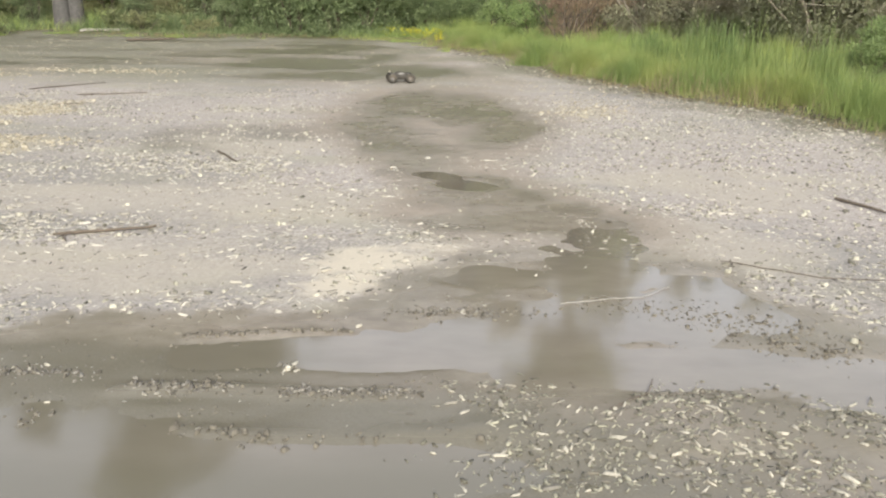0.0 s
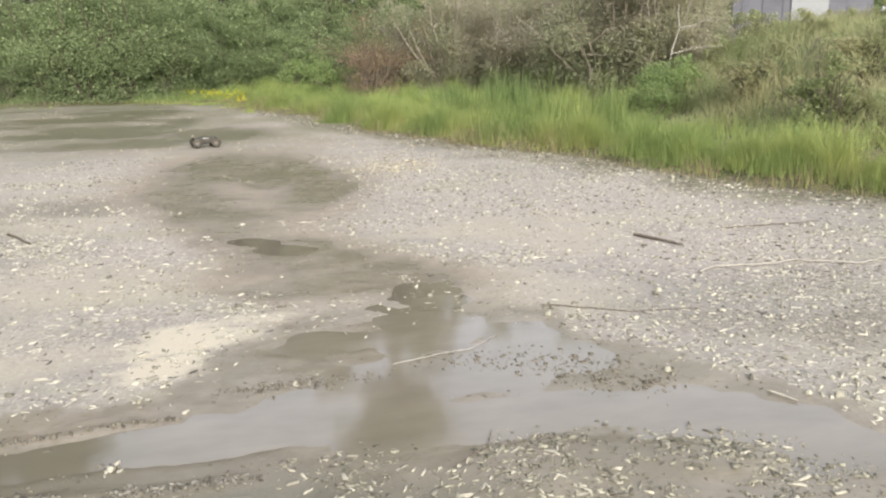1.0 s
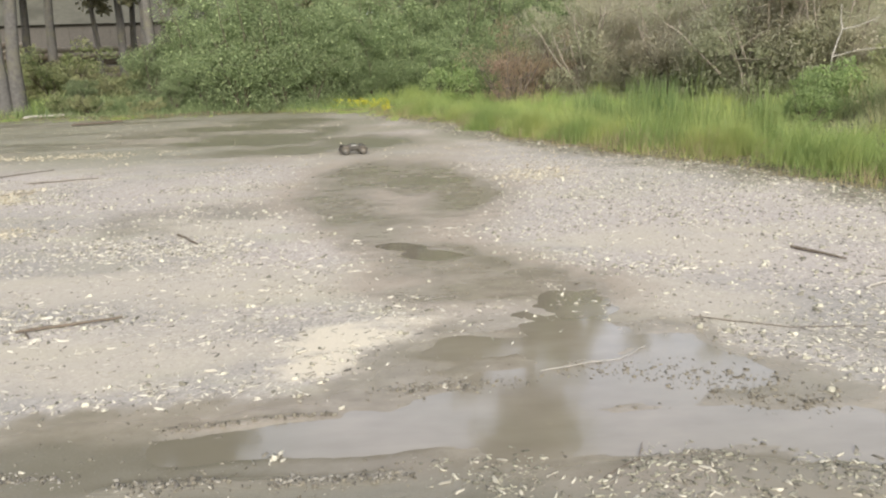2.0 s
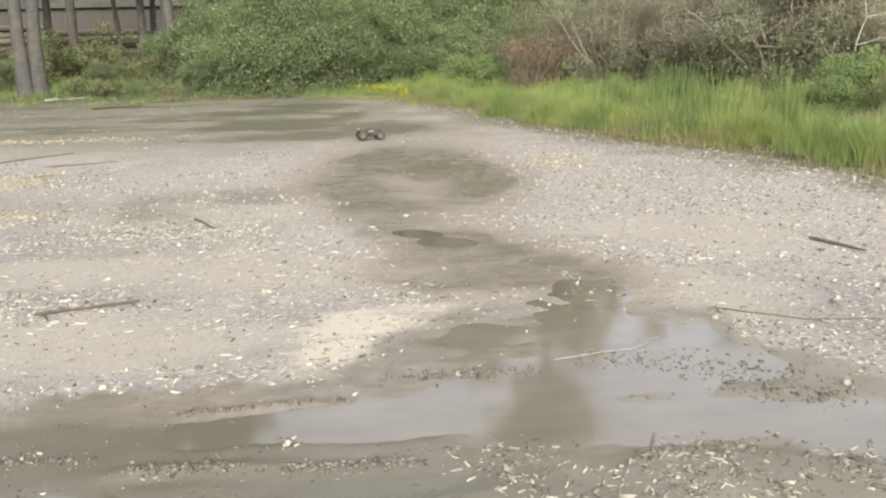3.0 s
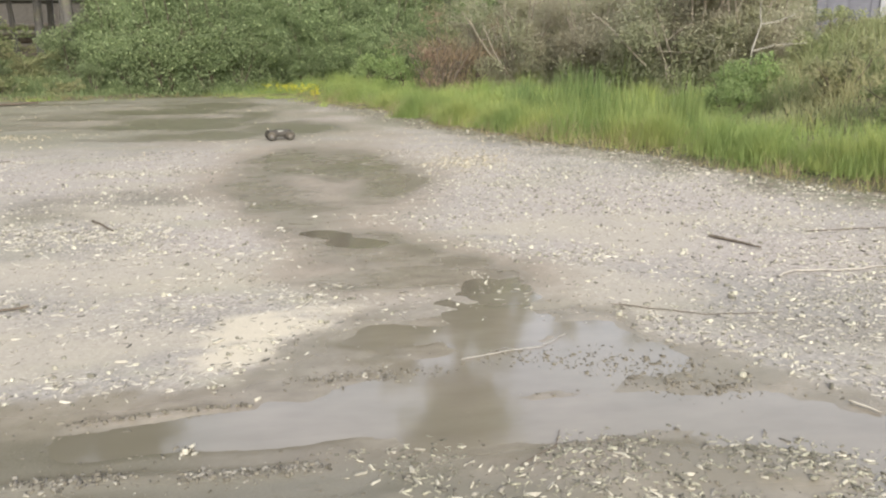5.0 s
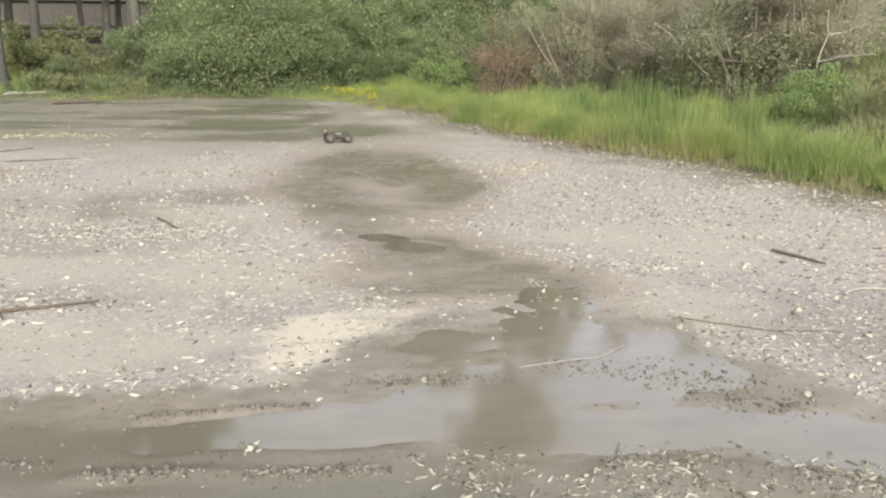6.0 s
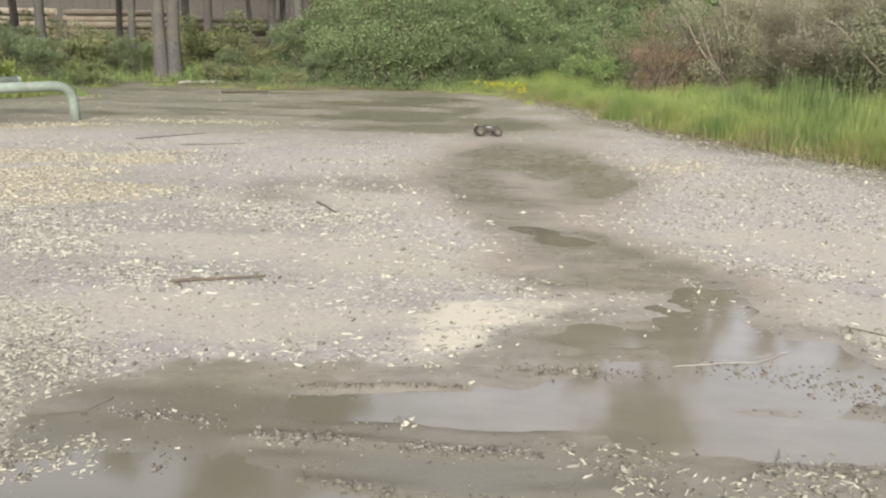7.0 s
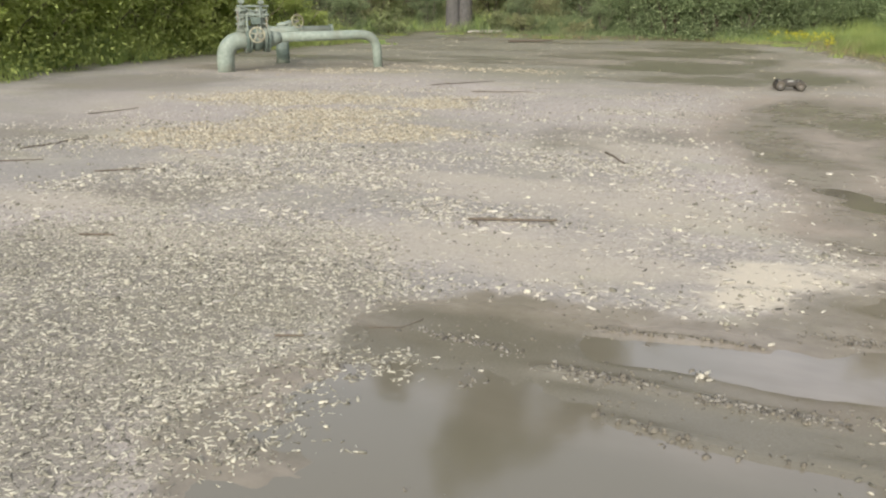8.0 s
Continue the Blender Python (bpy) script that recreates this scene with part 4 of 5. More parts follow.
planted(dead_bush, [(6.4, 27.0), (8.0, 24.8), (7.0, 30.0), (9.6, 22.6), (10.4, 26.0), (8.8, 28.6), (11.4, 23.2), (10.6, 21.2), (6.0, 32.6), (12.6, 24.8), (10.2, 19.6), (9.2, 20.6), (12.0, 29.0),
                    (13.4, 27.4), (9.4, 25.4), (12.0, 21.8, 0.9)], "dead brush", 9, (1.05, 1.5))

thicket = shrub("brush", 108, 2.5, 2.1, 5000, 0.17, SCRUB, "tangled olive brush in front of the log yard", "brush", 16, 44, slim=0.4)
planted(thicket, [(-12.2, 40.0), (-14.6, 41.4), (-17.0, 39.6), (-19.6, 42.0), (-22.4, 40.4), (-25.0, 42.6), (-27.8, 40.0, 1.3), (-30.4, 42.0), (-33.0, 39.0), (-21.0, 37.6), (-24.0, 37.0), (-27.0, 36.0),
                  (-30.0, 37.0), (-16.2, 43.0, 1.25), (-10.4, 41.0), (-35.6, 42.0), (-38.0, 38.0), (-24.6, 33.4), (-28.6, 31.0), (-13.4, 42.6), (-18.2, 41.2), (-21.0, 41.6), (-23.6, 42.0), (-26.4, 41.4, 1.15), (-29.0, 40.6, 1.3), (-15.8, 39.8, 1.1), (-32.0, 41.4), (-13.0, 46.0, 0.8), (-16.4, 46.6, 0.85), (-19.6, 46.0, 0.9), (-22.6, 47.0, 0.95), (-25.8, 46.4, 0.9), (-29.0, 46.0, 0.9), (-32.4, 46.4, 0.9), (-18.0, 47.4, 0.95), (-21.0, 46.4, 0.8), (-24.4, 45.6, 0.9)], "thicket before the log yard", 12, (0.75, 0.95))
mound = shrub("bush", 109, 1.5, 1.5, 4200, 0.085, SCRUB, "yellowish scrubby bush on the bank", stems=14, lobes=40)
planted(mound, [(8.3, 10.8), (9.6, 9.0), (10.8, 10.4), (9.9, 12.2), (11.8, 8.2), (12.0, 12.8, 0.45), (8.6, 13.4), (13.6, 10.6), (10.2, 7.2), (12.9, 6.6), (14.0, 15.4), (15.2, 12.8), (11.4, 15.6, 0.3), (16.2, 9.8), (13.4, 17.4, 0.34), (14.8, 19.4, 0.38), (12.6, 17.8, 0.4), (16.6, 21.6, 0.45), (15.2, 18.0, 0.5), (13.6, 20.4, 0.42), (12.3, 18.7, 0.66), (11.7, 18.3, 0.68), (13.0, 19.5, 0.58), (12.0, 17.4, 0.5)], "scrubby bushes on the bank", 13, (0.45, 0.75))
# trees
big = tree("tree", 201, 23, 0.27, 5.6, 14000, 0.26, LEAF_OLIVE, "large grey-barked tree with two trunks", 0.42, 2, 10)
put(big, -15.3, 34.6, 20, 1.0, copy=False)
slim_tree = tree("tree", 202, 18, 0.20, 3.8, 9000, 0.33, LEAF_OLIVE, "slender grey-barked tree in leaf", 0.35, 1, 15)
planted(slim_tree, [(-10.3, 37.4, 1.2), (-7.4, 38.6, 1.1), (-14.6, 49.5, 1.0), (-12.4, 43.5), (-10.6, 46.0), (-14.6, 47.0), (-17.0, 44.0), (-19.4, 40.0), (-21.6, 36.0), (-8.8, 42.0), (-6.8, 44.5, 0.8), (-4.4, 42.0, 0.78), (-2.2, 44.0, 0.82), (0.4, 43.0, 0.78), (2.6, 41.0, 0.76),
                    (-24.0, 31.0), (-25.4, 40.0), (-23.0, 46.0), (-28.0, 34.0), (-16.8, 50.0), (-20.0, 48.0), (5.2, 44.0), (-26.0, 24.0), (-27.0, 17.0), (-25.5, 10.0), (-26.5, 3.0)], "slender trees", 10, (0.85, 1.25))
brown_tree = tree("tree", 203, 17, 0.20, 3.6, 9500, 0.26, LEAF_GREY, "thinly leaved grey-brown tree", 0.25, 1, 18)
planted(brown_tree, [(3.0, 37.5, 0.78), (5.4, 38.0, 1.15), (5.9, 41.0, 1.3), (6.9, 40.0, 1.15), (8.6, 36.0, 0.58), (10.6, 34.0, 0.6), (13.2, 33.0, 0.6), (15.6, 36.0, 0.66), (16.2, 31.6, 0.55), (11.6, 40.0, 0.66), (20.0, 38.0, 0.7), (1.2, 40.0, 0.8)], "thinly leaved trees", 11, (0.85, 1.2))

# ---- built things ----
def box_bm(bm, size, at=(0, 0, 0), turn=0, bevel=0.0):
    made = bmesh.ops.create_cube(bm, size=1.0, matrix=pose(*at, 0, 0, turn) @ Matrix.Diagonal((*size, 1)))["verts"]
    if bevel:
        edges = {e for v in made for e in v.link_edges}
        bmesh.ops.bevel(bm, geom=list(edges), offset=bevel, segments=2, affect="EDGES")


def rod_bm(bm, a, b, r1, r2=None, sides=16):
    a, b = Vector(a), Vector(b)
    m = Matrix.Translation((a + b) / 2) @ (b - a).to_track_quat("Z", "Y").to_matrix().to_4x4()
    bmesh.ops.create_cone(bm, cap_ends=True, segments=sides, radius1=r1, radius2=r1 if r2 is None else r2, depth=(b - a).length, matrix=m)


def ring_bm(bm, centre, normal, radius, thick, around=24, sides=8):
    m = Matrix.Translation(centre) @ Vector(normal).to_track_quat("Z", "Y").to_matrix().to_4x4()
    rows = []
    for i in range(around):
        a = 2 * math.pi * i / around
        row = []
        for j in range(sides):
            b = 2 * math.pi * j / sides
            r = radius + thick * math.cos(b)
            row.append(bm.verts.new(m @ Vector((r * math.cos(a), r * math.sin(a), thick * math.sin(b)))))
        rows.append(row)
    for i in range(around):
        for j in range(sides):
            bm.faces.new((rows[i][j], rows[(i + 1) % around][j], rows[(i + 1) % around][(j + 1) % sides], rows[i][(j + 1) % sides]))


def bent_pipe(points, bend, radius, sides=20):
    """A pipe along corners, with rounded bends, capped."""
    pts = [Vector(p) for p in points]
    path = [pts[0]]
    for a, b, c in zip(pts, pts[1:], pts[2:]):
        u, v = (a - b).normalized(), (c - b).normalized()
        for k in range(9):
            s = k / 8
            path.append((b + u * bend) * (1 - s) ** 2 + b * 2 * s * (1 - s) + (b + v * bend) * s ** 2)
    path.append(pts[-1])
    v, f = tube([tuple(p) for p in path], [radius] * len(path), sides)
    bm = bmesh.new()
    vs = [bm.verts.new(p) for p in v]
    for q in f:
        bm.faces.new([vs[i] for i in q])
    bm.faces.new(vs[:sides])
    bm.faces.new(vs[-sides:])
    return bm


def handwheel(parent, centre, normal, radius):
    bm = bmesh.new()
    ring_bm(bm, centre, normal, radius, radius * 0.10)
    wheel = part("handwheel", bm, WHEELPAINT, parent, "cream painted iron handwheel", True)
    q = Vector(normal).to_track_quat("Z", "Y").to_matrix()
    for k in range(5):
        a = 2 * math.pi * k / 5 + 0.3
        bm = bmesh.new()
        rod_bm(bm, centre, Vector(centre) + q @ Vector((radius * math.cos(a), radius * math.sin(a), 0)), radius * 0.07, sides=8)
        part("spoke", bm, WHEELPAINT, wheel)
    bm = bmesh.new()
    rod_bm(bm, Vector(centre) - Vector(normal) * 0.16, Vector(centre) + Vector(normal) * 0.03, radius * 0.16, sides=10)
    part("stem", bm, STEEL, wheel)


def pipe_station():
    """Local x runs along the main pipe, y away from the lot."""
    thing = tagged(new("pipe_manifold"), "pale green painted gas pipes with valves, rising from gravel", "pipes")
    part("main_riser", bent_pipe([(0, 0, -0.2), (0, 0, 0.66), (0.95, 0, 0.66)], 0.42, 0.185), PAINT, thing, "thick pale green elbow", True)
    part("main_pipe", bent_pipe([(0.95, 0, 0.70), (3.46, 0, 0.735), (3.50, 0, -0.2)], 0.40, 0.106), PAINT, thing, "slimmer pale green pipe bending into the ground", True)
    bm = bmesh.new()
    rod_bm(bm, (0.93, 0, 0.66), (1.22, 0, 0.703), 0.187, 0.117, 20)
    part("reducer", bm, PAINT, thing, "", True)
    for x, r in ((0.46, 0.27), (0.53, 0.27), (0.86, 0.27), (0.93, 0.27)):
        bm = bmesh.new()
        rod_bm(bm, (x - 0.025, 0, 0.66), (x + 0.025, 0, 0.66), r, sides=24)
        flange = part("flange", bm, PAINT_DARK, thing, "bolted round flange")
        for k in range(10):
            a = 2 * math.pi * (k + 0.5) / 10
            bm = bmesh.new()
            rod_bm(bm, (x - 0.045, 0.225 * math.cos(a), 0.66 + 0.225 * math.sin(a)), (x + 0.045, 0.225 * math.cos(a), 0.66 + 0.225 * math.sin(a)), 0.018, sides=6)
            part("bolt", bm, STEEL, flange)
    bm = bmesh.new()
    bmesh.ops.create_uvsphere(bm, u_segments=20, v_segments=12, radius=0.25, matrix=pose(0.695, 0, 0.68) @ Matrix.Diagonal((0.75, 1, 1.05, 1)))
    part("valve_body", bm, PAINT_DARK, thing, "", True)
    # twin actuator towers above the valve
    for k, x in enumerate((0.40, 0.82)):
        bm = bmesh.new()
        rod_bm(bm, (x, 0, 0.70), (x, 0, 1.30), 0.075, sides=16)
        tower = part("actuator", bm, PAINT_DARK, thing, "green ribbed valve actuator", True)
        for z in (0.86, 1.00, 1.14, 1.28):
            bm = bmesh.new()
            rod_bm(bm, (x, 0, z - 0.018), (x, 0, z + 0.018), 0.135, sides=18)
            part("rib", bm, PAINT, tower)
        bm = bmesh.new()
        rod_bm(bm, (x, 0, 1.30), (x, 0, 1.42), 0.035, 0.025, 10)
        part("cap", bm, PAINT, tower)
        bm = bmesh.new()
        rod_bm(bm, (x - 0.10, -0.08, 0.9), (x - 0.10, -0.08, 1.34), 0.014, sides=6)
        rod_bm(bm, (x + 0.08, -0.11, 0.9), (x + 0.10, -0.10, 1.22), 0.012, sides=6)
        part("tubing", bm, STEEL, tower)
    for z in (0.92, 1.10, 1.24):
        bm = bmesh.new()
        box_bm(bm, (0.64, 0.10, 0.07), (0.61, 0, z), bevel=0.012)
        part("crossbar", bm, PAINT, thing)
    bm = bmesh.new()
    box_bm(bm, (0.20, 0.16, 0.16), (0.66, -0.16, 1.06), bevel=0.02)
    part("gauge_box", bm, PAINT_DARK, thing, "small pale control box")
    handwheel(thing, (0.62, -0.40, 0.78), (-0.15, -1, 0.05), 0.155)
    for a, b, r in (((0.34, -0.10, 0.84), (0.34, -0.10, 1.38), 0.016), ((0.92, -0.10, 0.84), (0.92, -0.10, 1.30), 0.016), ((0.34, -0.10, 1.36), (0.90, -0.10, 1.18), 0.014), ((0.36, -0.12, 1.02), (0.92, -0.12, 1.30), 0.014),
                    ((0.48, -0.16, 0.84), (0.48, -0.16, 1.20), 0.022), ((0.76, -0.16, 0.84), (0.76, -0.16, 1.34), 0.022), ((0.30, -0.14, 1.18), (0.96, -0.14, 1.18), 0.020), ((0.30, -0.02, 1.36), (0.98, -0.02, 1.36), 0.024)):
        bm = bmesh.new()
        rod_bm(bm, a, b, r, sides=8)
        part("linkage", bm, PAINT_PALE, thing, "chipped pale green linkage bar")
    for x, z in ((0.40, 1.46), (0.82, 1.44), (0.60, 1.20)):
        bm = bmesh.new()
        box_bm(bm, (0.13, 0.12, 0.09), (x, -0.04, z), bevel=0.02)
        part("valve_cap", bm, PAINT_PALE, thing)
    # second line behind, on its own leg
    bx, by, bz = 1.75, 1.9, 0.75
    part("rear_leg", bent_pipe([(bx, by, -0.2), (bx, by, bz)], 0.1, 0.16), PAINT_DARK, thing, "", True)
    part("rear_pipe", bent_pipe([(bx - 0.75, by, bz), (bx + 1.25, by, bz)], 0.1, 0.12), PAINT, thing, "pale green pipe with a blind end", True)
    part("link_pipe", bent_pipe([(0.70, 0.2, 0.68), (0.72, by, 0.74), (bx - 0.5, by, bz)], 0.25, 0.10), PAINT, thing, "", True)
    for x in (bx - 0.35, bx + 0.45, bx + 1.23):
        bm = bmesh.new()
        rod_bm(bm, (x - 0.03, by, bz), (x + 0.03, by, bz), 0.15, sides=20)
        part("flange", bm, PAINT_DARK, thing)
    bm = bmesh.new()
    rod_bm(bm, (bx + 0.2, by, bz + 0.05), (bx + 0.2, by, bz + 0.26), 0.07, 0.05, 12)
    part("bonnet", bm, PAINT_DARK, thing, "", True)
    bm = bmesh.new()
    rod_bm(bm, (bx - 0.1, by, bz + 0.13), (bx + 0.25, by, bz + 0.20), 0.05, 0.06, 12)
    part("gearbox", bm, PAINT, thing, "", True)
    handwheel(thing, (bx + 0.34, by - 0.22, bz + 0.24), (0.25, -1, 0.2), 0.15)
    return thing


station = pipe_station()
A, B = Vector((-12.15, 14.58)), Vector((-9.87, 17.25))
station.matrix_basis = pose(A.x, A.y, 0, 0, 0, math.degrees(math.atan2(B.y - A.y, B.x - A.x)))


def toy_truck():
    """A radio-controlled truck, half a metre long, heading along x."""
    thing = tagged(new("toy_truck"), "muddy black radio-controlled monster truck on wet gravel", "toy car")
    bm = bmesh.new()
    box_bm(bm, (0.30, 0.110, 0.036), (0, 0, 0.078), bevel=0.006)
    box_bm(bm, (0.06, 0.07, 0.06), (0.15, 0, 0.10), bevel=0.01)
    box_bm(bm, (0.06, 0.07, 0.06), (-0.15, 0, 0.10), bevel=0.01)
    part("chassis", bm, SHELL, thing)
    # body shell: sections along its length
    rows = [(-0.235, 0.120, 0.140, 0.075), (-0.20, 0.098, 0.165, 0.100), (-0.11, 0.088, 0.170, 0.105), (-0.085, 0.088, 0.190, 0.092), (-0.02, 0.088, 0.200, 0.086),
            (0.05, 0.088, 0.194, 0.088), (0.105, 0.088, 0.168, 0.102), (0.20, 0.098, 0.152, 0.100), (0.24, 0.115, 0.138, 0.080)]
    bm = bmesh.new()
    loops = []
    for x, low, high, half in rows:
        loops.append([bm.verts.new(p) for p in ((x, -half, low), (x, -half * 0.98, (low + high) / 2), (x, -half * 0.78, high), (x, half * 0.78, high), (x, half * 0.98, (low + high) / 2), (x, half, low))])
    for a, b in zip(loops, loops[1:]):
        for i in range(5):
            bm.faces.new((a[i], a[i + 1], b[i + 1], b[i]))
        bm.faces.new((a[5], a[0], b[0], b[5]))
    bm.faces.new(loops[0])
    bm.faces.new(loops[-1])
    bmesh.ops.bevel(bm, geom=list(bm.edges), offset=0.005, segments=1, affect="EDGES")
    body = part("body_shell", bm, SHELL, thing, "black body shell with dried mud")
    for side in (-1, 1):
        bm = bmesh.new()
        box_bm(bm, (0.10, 0.004, 0.024), (0.0, side * 0.089, 0.172), bevel=0.001)
        part("side_window", bm, STEEL, body)
    bm = bmesh.new()
    box_bm(bm, (0.018, 0.18, 0.024), (0.252, 0, 0.118), bevel=0.006)
    part("bumper", bm, RIM, thing)
    bm = bmesh.new()
    box_bm(bm, (0.05, 0.17, 0.008), (-0.215, 0, 0.184), bevel=0.002)
    for y in (-0.05, 0.05):
        rod_bm(bm, (-0.205, y, 0.155), (-0.212, y, 0.186), 0.005, sides=6)
    part("spoiler", bm, SHELL, thing)
    for x in (0.168, -0.168):
        for side in (-1, 1):
            at = Vector((x, side * 0.150, 0.090))
            bm = bmesh.new()
            ring_bm(bm, at, (0, 1, 0), 0.058, 0.031, 28, 8)
            for v in bm.verts:
                v.co.y = at.y + (v.co.y - at.y) * 1.65
            tyre = part("wheel", bm, RUBBER, thing, "knobbly rubber tyre caked with mud", True)
            for k in range(18):
                a = 2 * math.pi * k / 18
                bm = bmesh.new()
                box_bm(bm, (0.009, 0.066, 0.010))
                bmesh.ops.transform(bm, verts=bm.verts, matrix=Matrix.Translation(at) @ pose(0, 0, 0, 0, math.degrees(-a)) @ pose(0.0865, (k % 2 - 0.5) * 0.012, 0))
                part("lug", bm, RUBBER, tyre)
            bm = bmesh.new()
            rod_bm(bm, at - Vector((0, 0.030, 0)), at + Vector((0, 0.030, 0)), 0.042, sides=18)
            part("rim", bm, RIM, tyre)
            bm = bmesh.new()
            rod_bm(bm, (x, side * 0.03, 0.095), (x, side * 0.13, 0.088), 0.011, sides=8)
            rod_bm(bm, (x + 0.02, side * 0.04, 0.120), (x + 0.01, side * 0.125, 0.085), 0.006, sides=6)
            part("suspension_arm", bm, RIM, thing)
            bm = bmesh.new()
            rod_bm(bm, (x - 0.015, side * 0.055, 0.175), (x - 0.01, side * 0.105, 0.092), 0.012, sides=10)
            part("shock", bm, STEEL, thing)
    return thing


truck = toy_truck()
truck.matrix_basis = pose(-0.92, 16.05, 0.0, 0, 0, 12)


# ---- sticks and fallen wood ----
def stick(name, points, radius, material, label, category="stick", seed=0, knots=0, sides=7, crook=0.006):
    """A stick through points on the ground, tapered and slightly crooked."""
    r = np.random.default_rng(seed + 500)
    p = np.array(points, float)
    u = np.linspace(0, len(p) - 1, 4 * len(p) + 3)
    q = np.stack([np.interp(u, np.arange(len(p)), p[:, k]) for k in range(p.shape[1])], 1)
    length = np.linalg.norm(p[-1, :2] - p[0, :2])
    q[:, :2] += r.normal(size=(len(q), 2)) * crook * length
    z = ground_height(q[:, 0], q[:, 1])
    z = np.maximum(z, WATER_LEVEL) + radius + 0.003 + (q[:, 2] if q.shape[1] > 2 else 0)
    rad = radius * np.linspace(1.0, 0.6, len(q)) * r.uniform(0.9, 1.1, len(q))
    rad[0] *= 0.6
    line = np.column_stack([q[:, :2], z])
    pieces = [tube(line, rad, sides)]
    for _ in range(knots):
        i = r.integers(1, len(line) - 1)
        side, s = limb(r, line[i], (r.normal(), r.normal(), 0.15), length * r.uniform(0.08, 0.22), rad[i] * 0.5, 3, 0.1, -0.02)
        pieces.append(tube(side, s, 4))
    return tagged(new(name, mesh_of(name, *joined(pieces), material, True)), label, category)


stick("stick", [(-2.66, 5.40), (-2.35, 5.51), (-2.04, 5.63)], 0.0135, TWIG, "straight brown stick lying on gravel", seed=1)
stick("twig", [(-2.62, 5.44), (-2.52, 5.26)], 0.008, TWIG, "thin brown twig across a stick", seed=2)
stick("twig", [(-2.40, 8.60), (-2.06, 8.02)], 0.013, TWIG, "short dark twig on gravel", seed=3)
stick("branch", [(3.24, 6.80), (3.46, 6.30)], 0.015, TWIG, "short dark broken branch on gravel", "branch", 4)
stick("branch", [(3.14, 5.50), (3.36, 5.63), (3.70, 5.55), (4.02, 5.60), (4.42, 5.40), (4.75, 5.44)], 0.011, SNAGWOOD, "long pale crooked branch on gravel", "branch", 5, 4)
stick("twig", [(4.20, 6.85), (5.2, 6.88)], 0.006, TWIG, "thin brown twig on gravel", seed=6)
stick("twig", [(1.75, 5.05), (2.25, 4.75), (2.7, 4.7)], 0.004, TWIG, "thin dark twig on gravel", seed=7)
stick("twig", [(0.62, 4.28), (0.90, 4.36), (1.10, 4.40), (1.30, 4.58)], 0.0036, SNAGWOOD, "pale forked twig lying in the puddle", seed=8, knots=2)
stick("twig", [(2.35, 3.42), (2.42, 3.28)], 0.007, DEADWOOD, "short pale twig at the puddle's edge", seed=9)
stick("twig", [(0.66, 3.02), (0.86, 3.20), (0.92, 3.36)], 0.003, TWIG, "thin curved twig among wet chips", seed=10)
stick("stick", [(-8.2, 6.1), (-8.1, 6.9)], 0.008, TWIG, "dark stick on gravel", seed=11, knots=1, crook=0.02)
stick("stick", [(-7.9, 5.4), (-7.45, 5.75)], 0.008, TWIG, "dark stick on gravel", seed=12, knots=1, crook=0.02)
stick("stick", [(-6.55, 5.52), (-6.18, 5.84)], 0.008, TWIG, "dark stick on gravel", seed=13, knots=1, crook=0.02)
stick("twig", [(-4.97, 3.88), (-4.74, 3.98)], 0.010, TWIG, "short dark twig on gravel", seed=14)
stick("stick", [(-9.65, 8.4), (-9.5, 9.2)], 0.008, TWIG, "dark stick on gravel", seed=15, knots=1, crook=0.02)
stick("stick", [(-5.75, 12.05), (-5.35, 12.3)], 0.008, TWIG, "dark stick on buff gravel", seed=16, knots=1, crook=0.02)
stick("twig", [(-2.68, 2.96), (-2.55, 3.03)], 0.007, TWIG, "short grey twig on gravel", seed=17)
stick("twig", [(-2.33, 3.28), (-2.17, 3.36), (-2.12, 3.5)], 0.0025, TWIG, "thin crooked twig on wet mud", seed=19, knots=2)
stick("pole", [(-13.9, 32.2), (-11.9, 32.9)], 0.06, SNAGWOOD, "pale weathered pole on the ground", "log", 20)
stick("pole", [(-10.6, 28.0), (-9.4, 29.4)], 0.05, TWIG, "dark fallen pole on wet gravel", "log", 21)
stick("twig", [(-5.9, 13.3), (-4.9, 13.7)], 0.010, TWIG, "dark crooked twig on gravel", seed=22, knots=2)
stick("twig", [(-7.0, 14.0), (-6.2, 15.2)], 0.010, TWIG, "dark crooked twig on gravel", seed=23, knots=2)

# bleached forked snag on the bank
snag = tagged(new("snag"), "bleached bare forked dead branch on the bank", "dead tree")
base = Vector((8.75, 16.75, 1.23))
arms = [[(-0.10, 0.05, -1.2), (-0.03, 0.02, -0.4), (0.02, 0, 0.28)], [(0.02, 0, 0.28), (0.11, 0.02, 0.56), (0.22, 0.05, 0.82)], [(0.22, 0.05, 0.82), (0.18, 0.05, 1.02), (0.17, 0.05, 1.32)],
        [(0.22, 0.05, 0.82), (0.50, 0.02, 0.87), (0.92, -0.05, 1.02)], [(0.02, 0, 0.28), (0.48, -0.05, 0.40), (1.15, -0.15, 0.44)]]
for k, arm in enumerate(arms):
    pts = [tuple(base + Vector(p)) for p in arm]
    part("arm", mesh_of("arm", *tube(pts, [0.020 - 0.002 * k, 0.016 - 0.002 * k, 0.010 - 0.001 * k], 7), SNAGWOOD, True), None, snag)


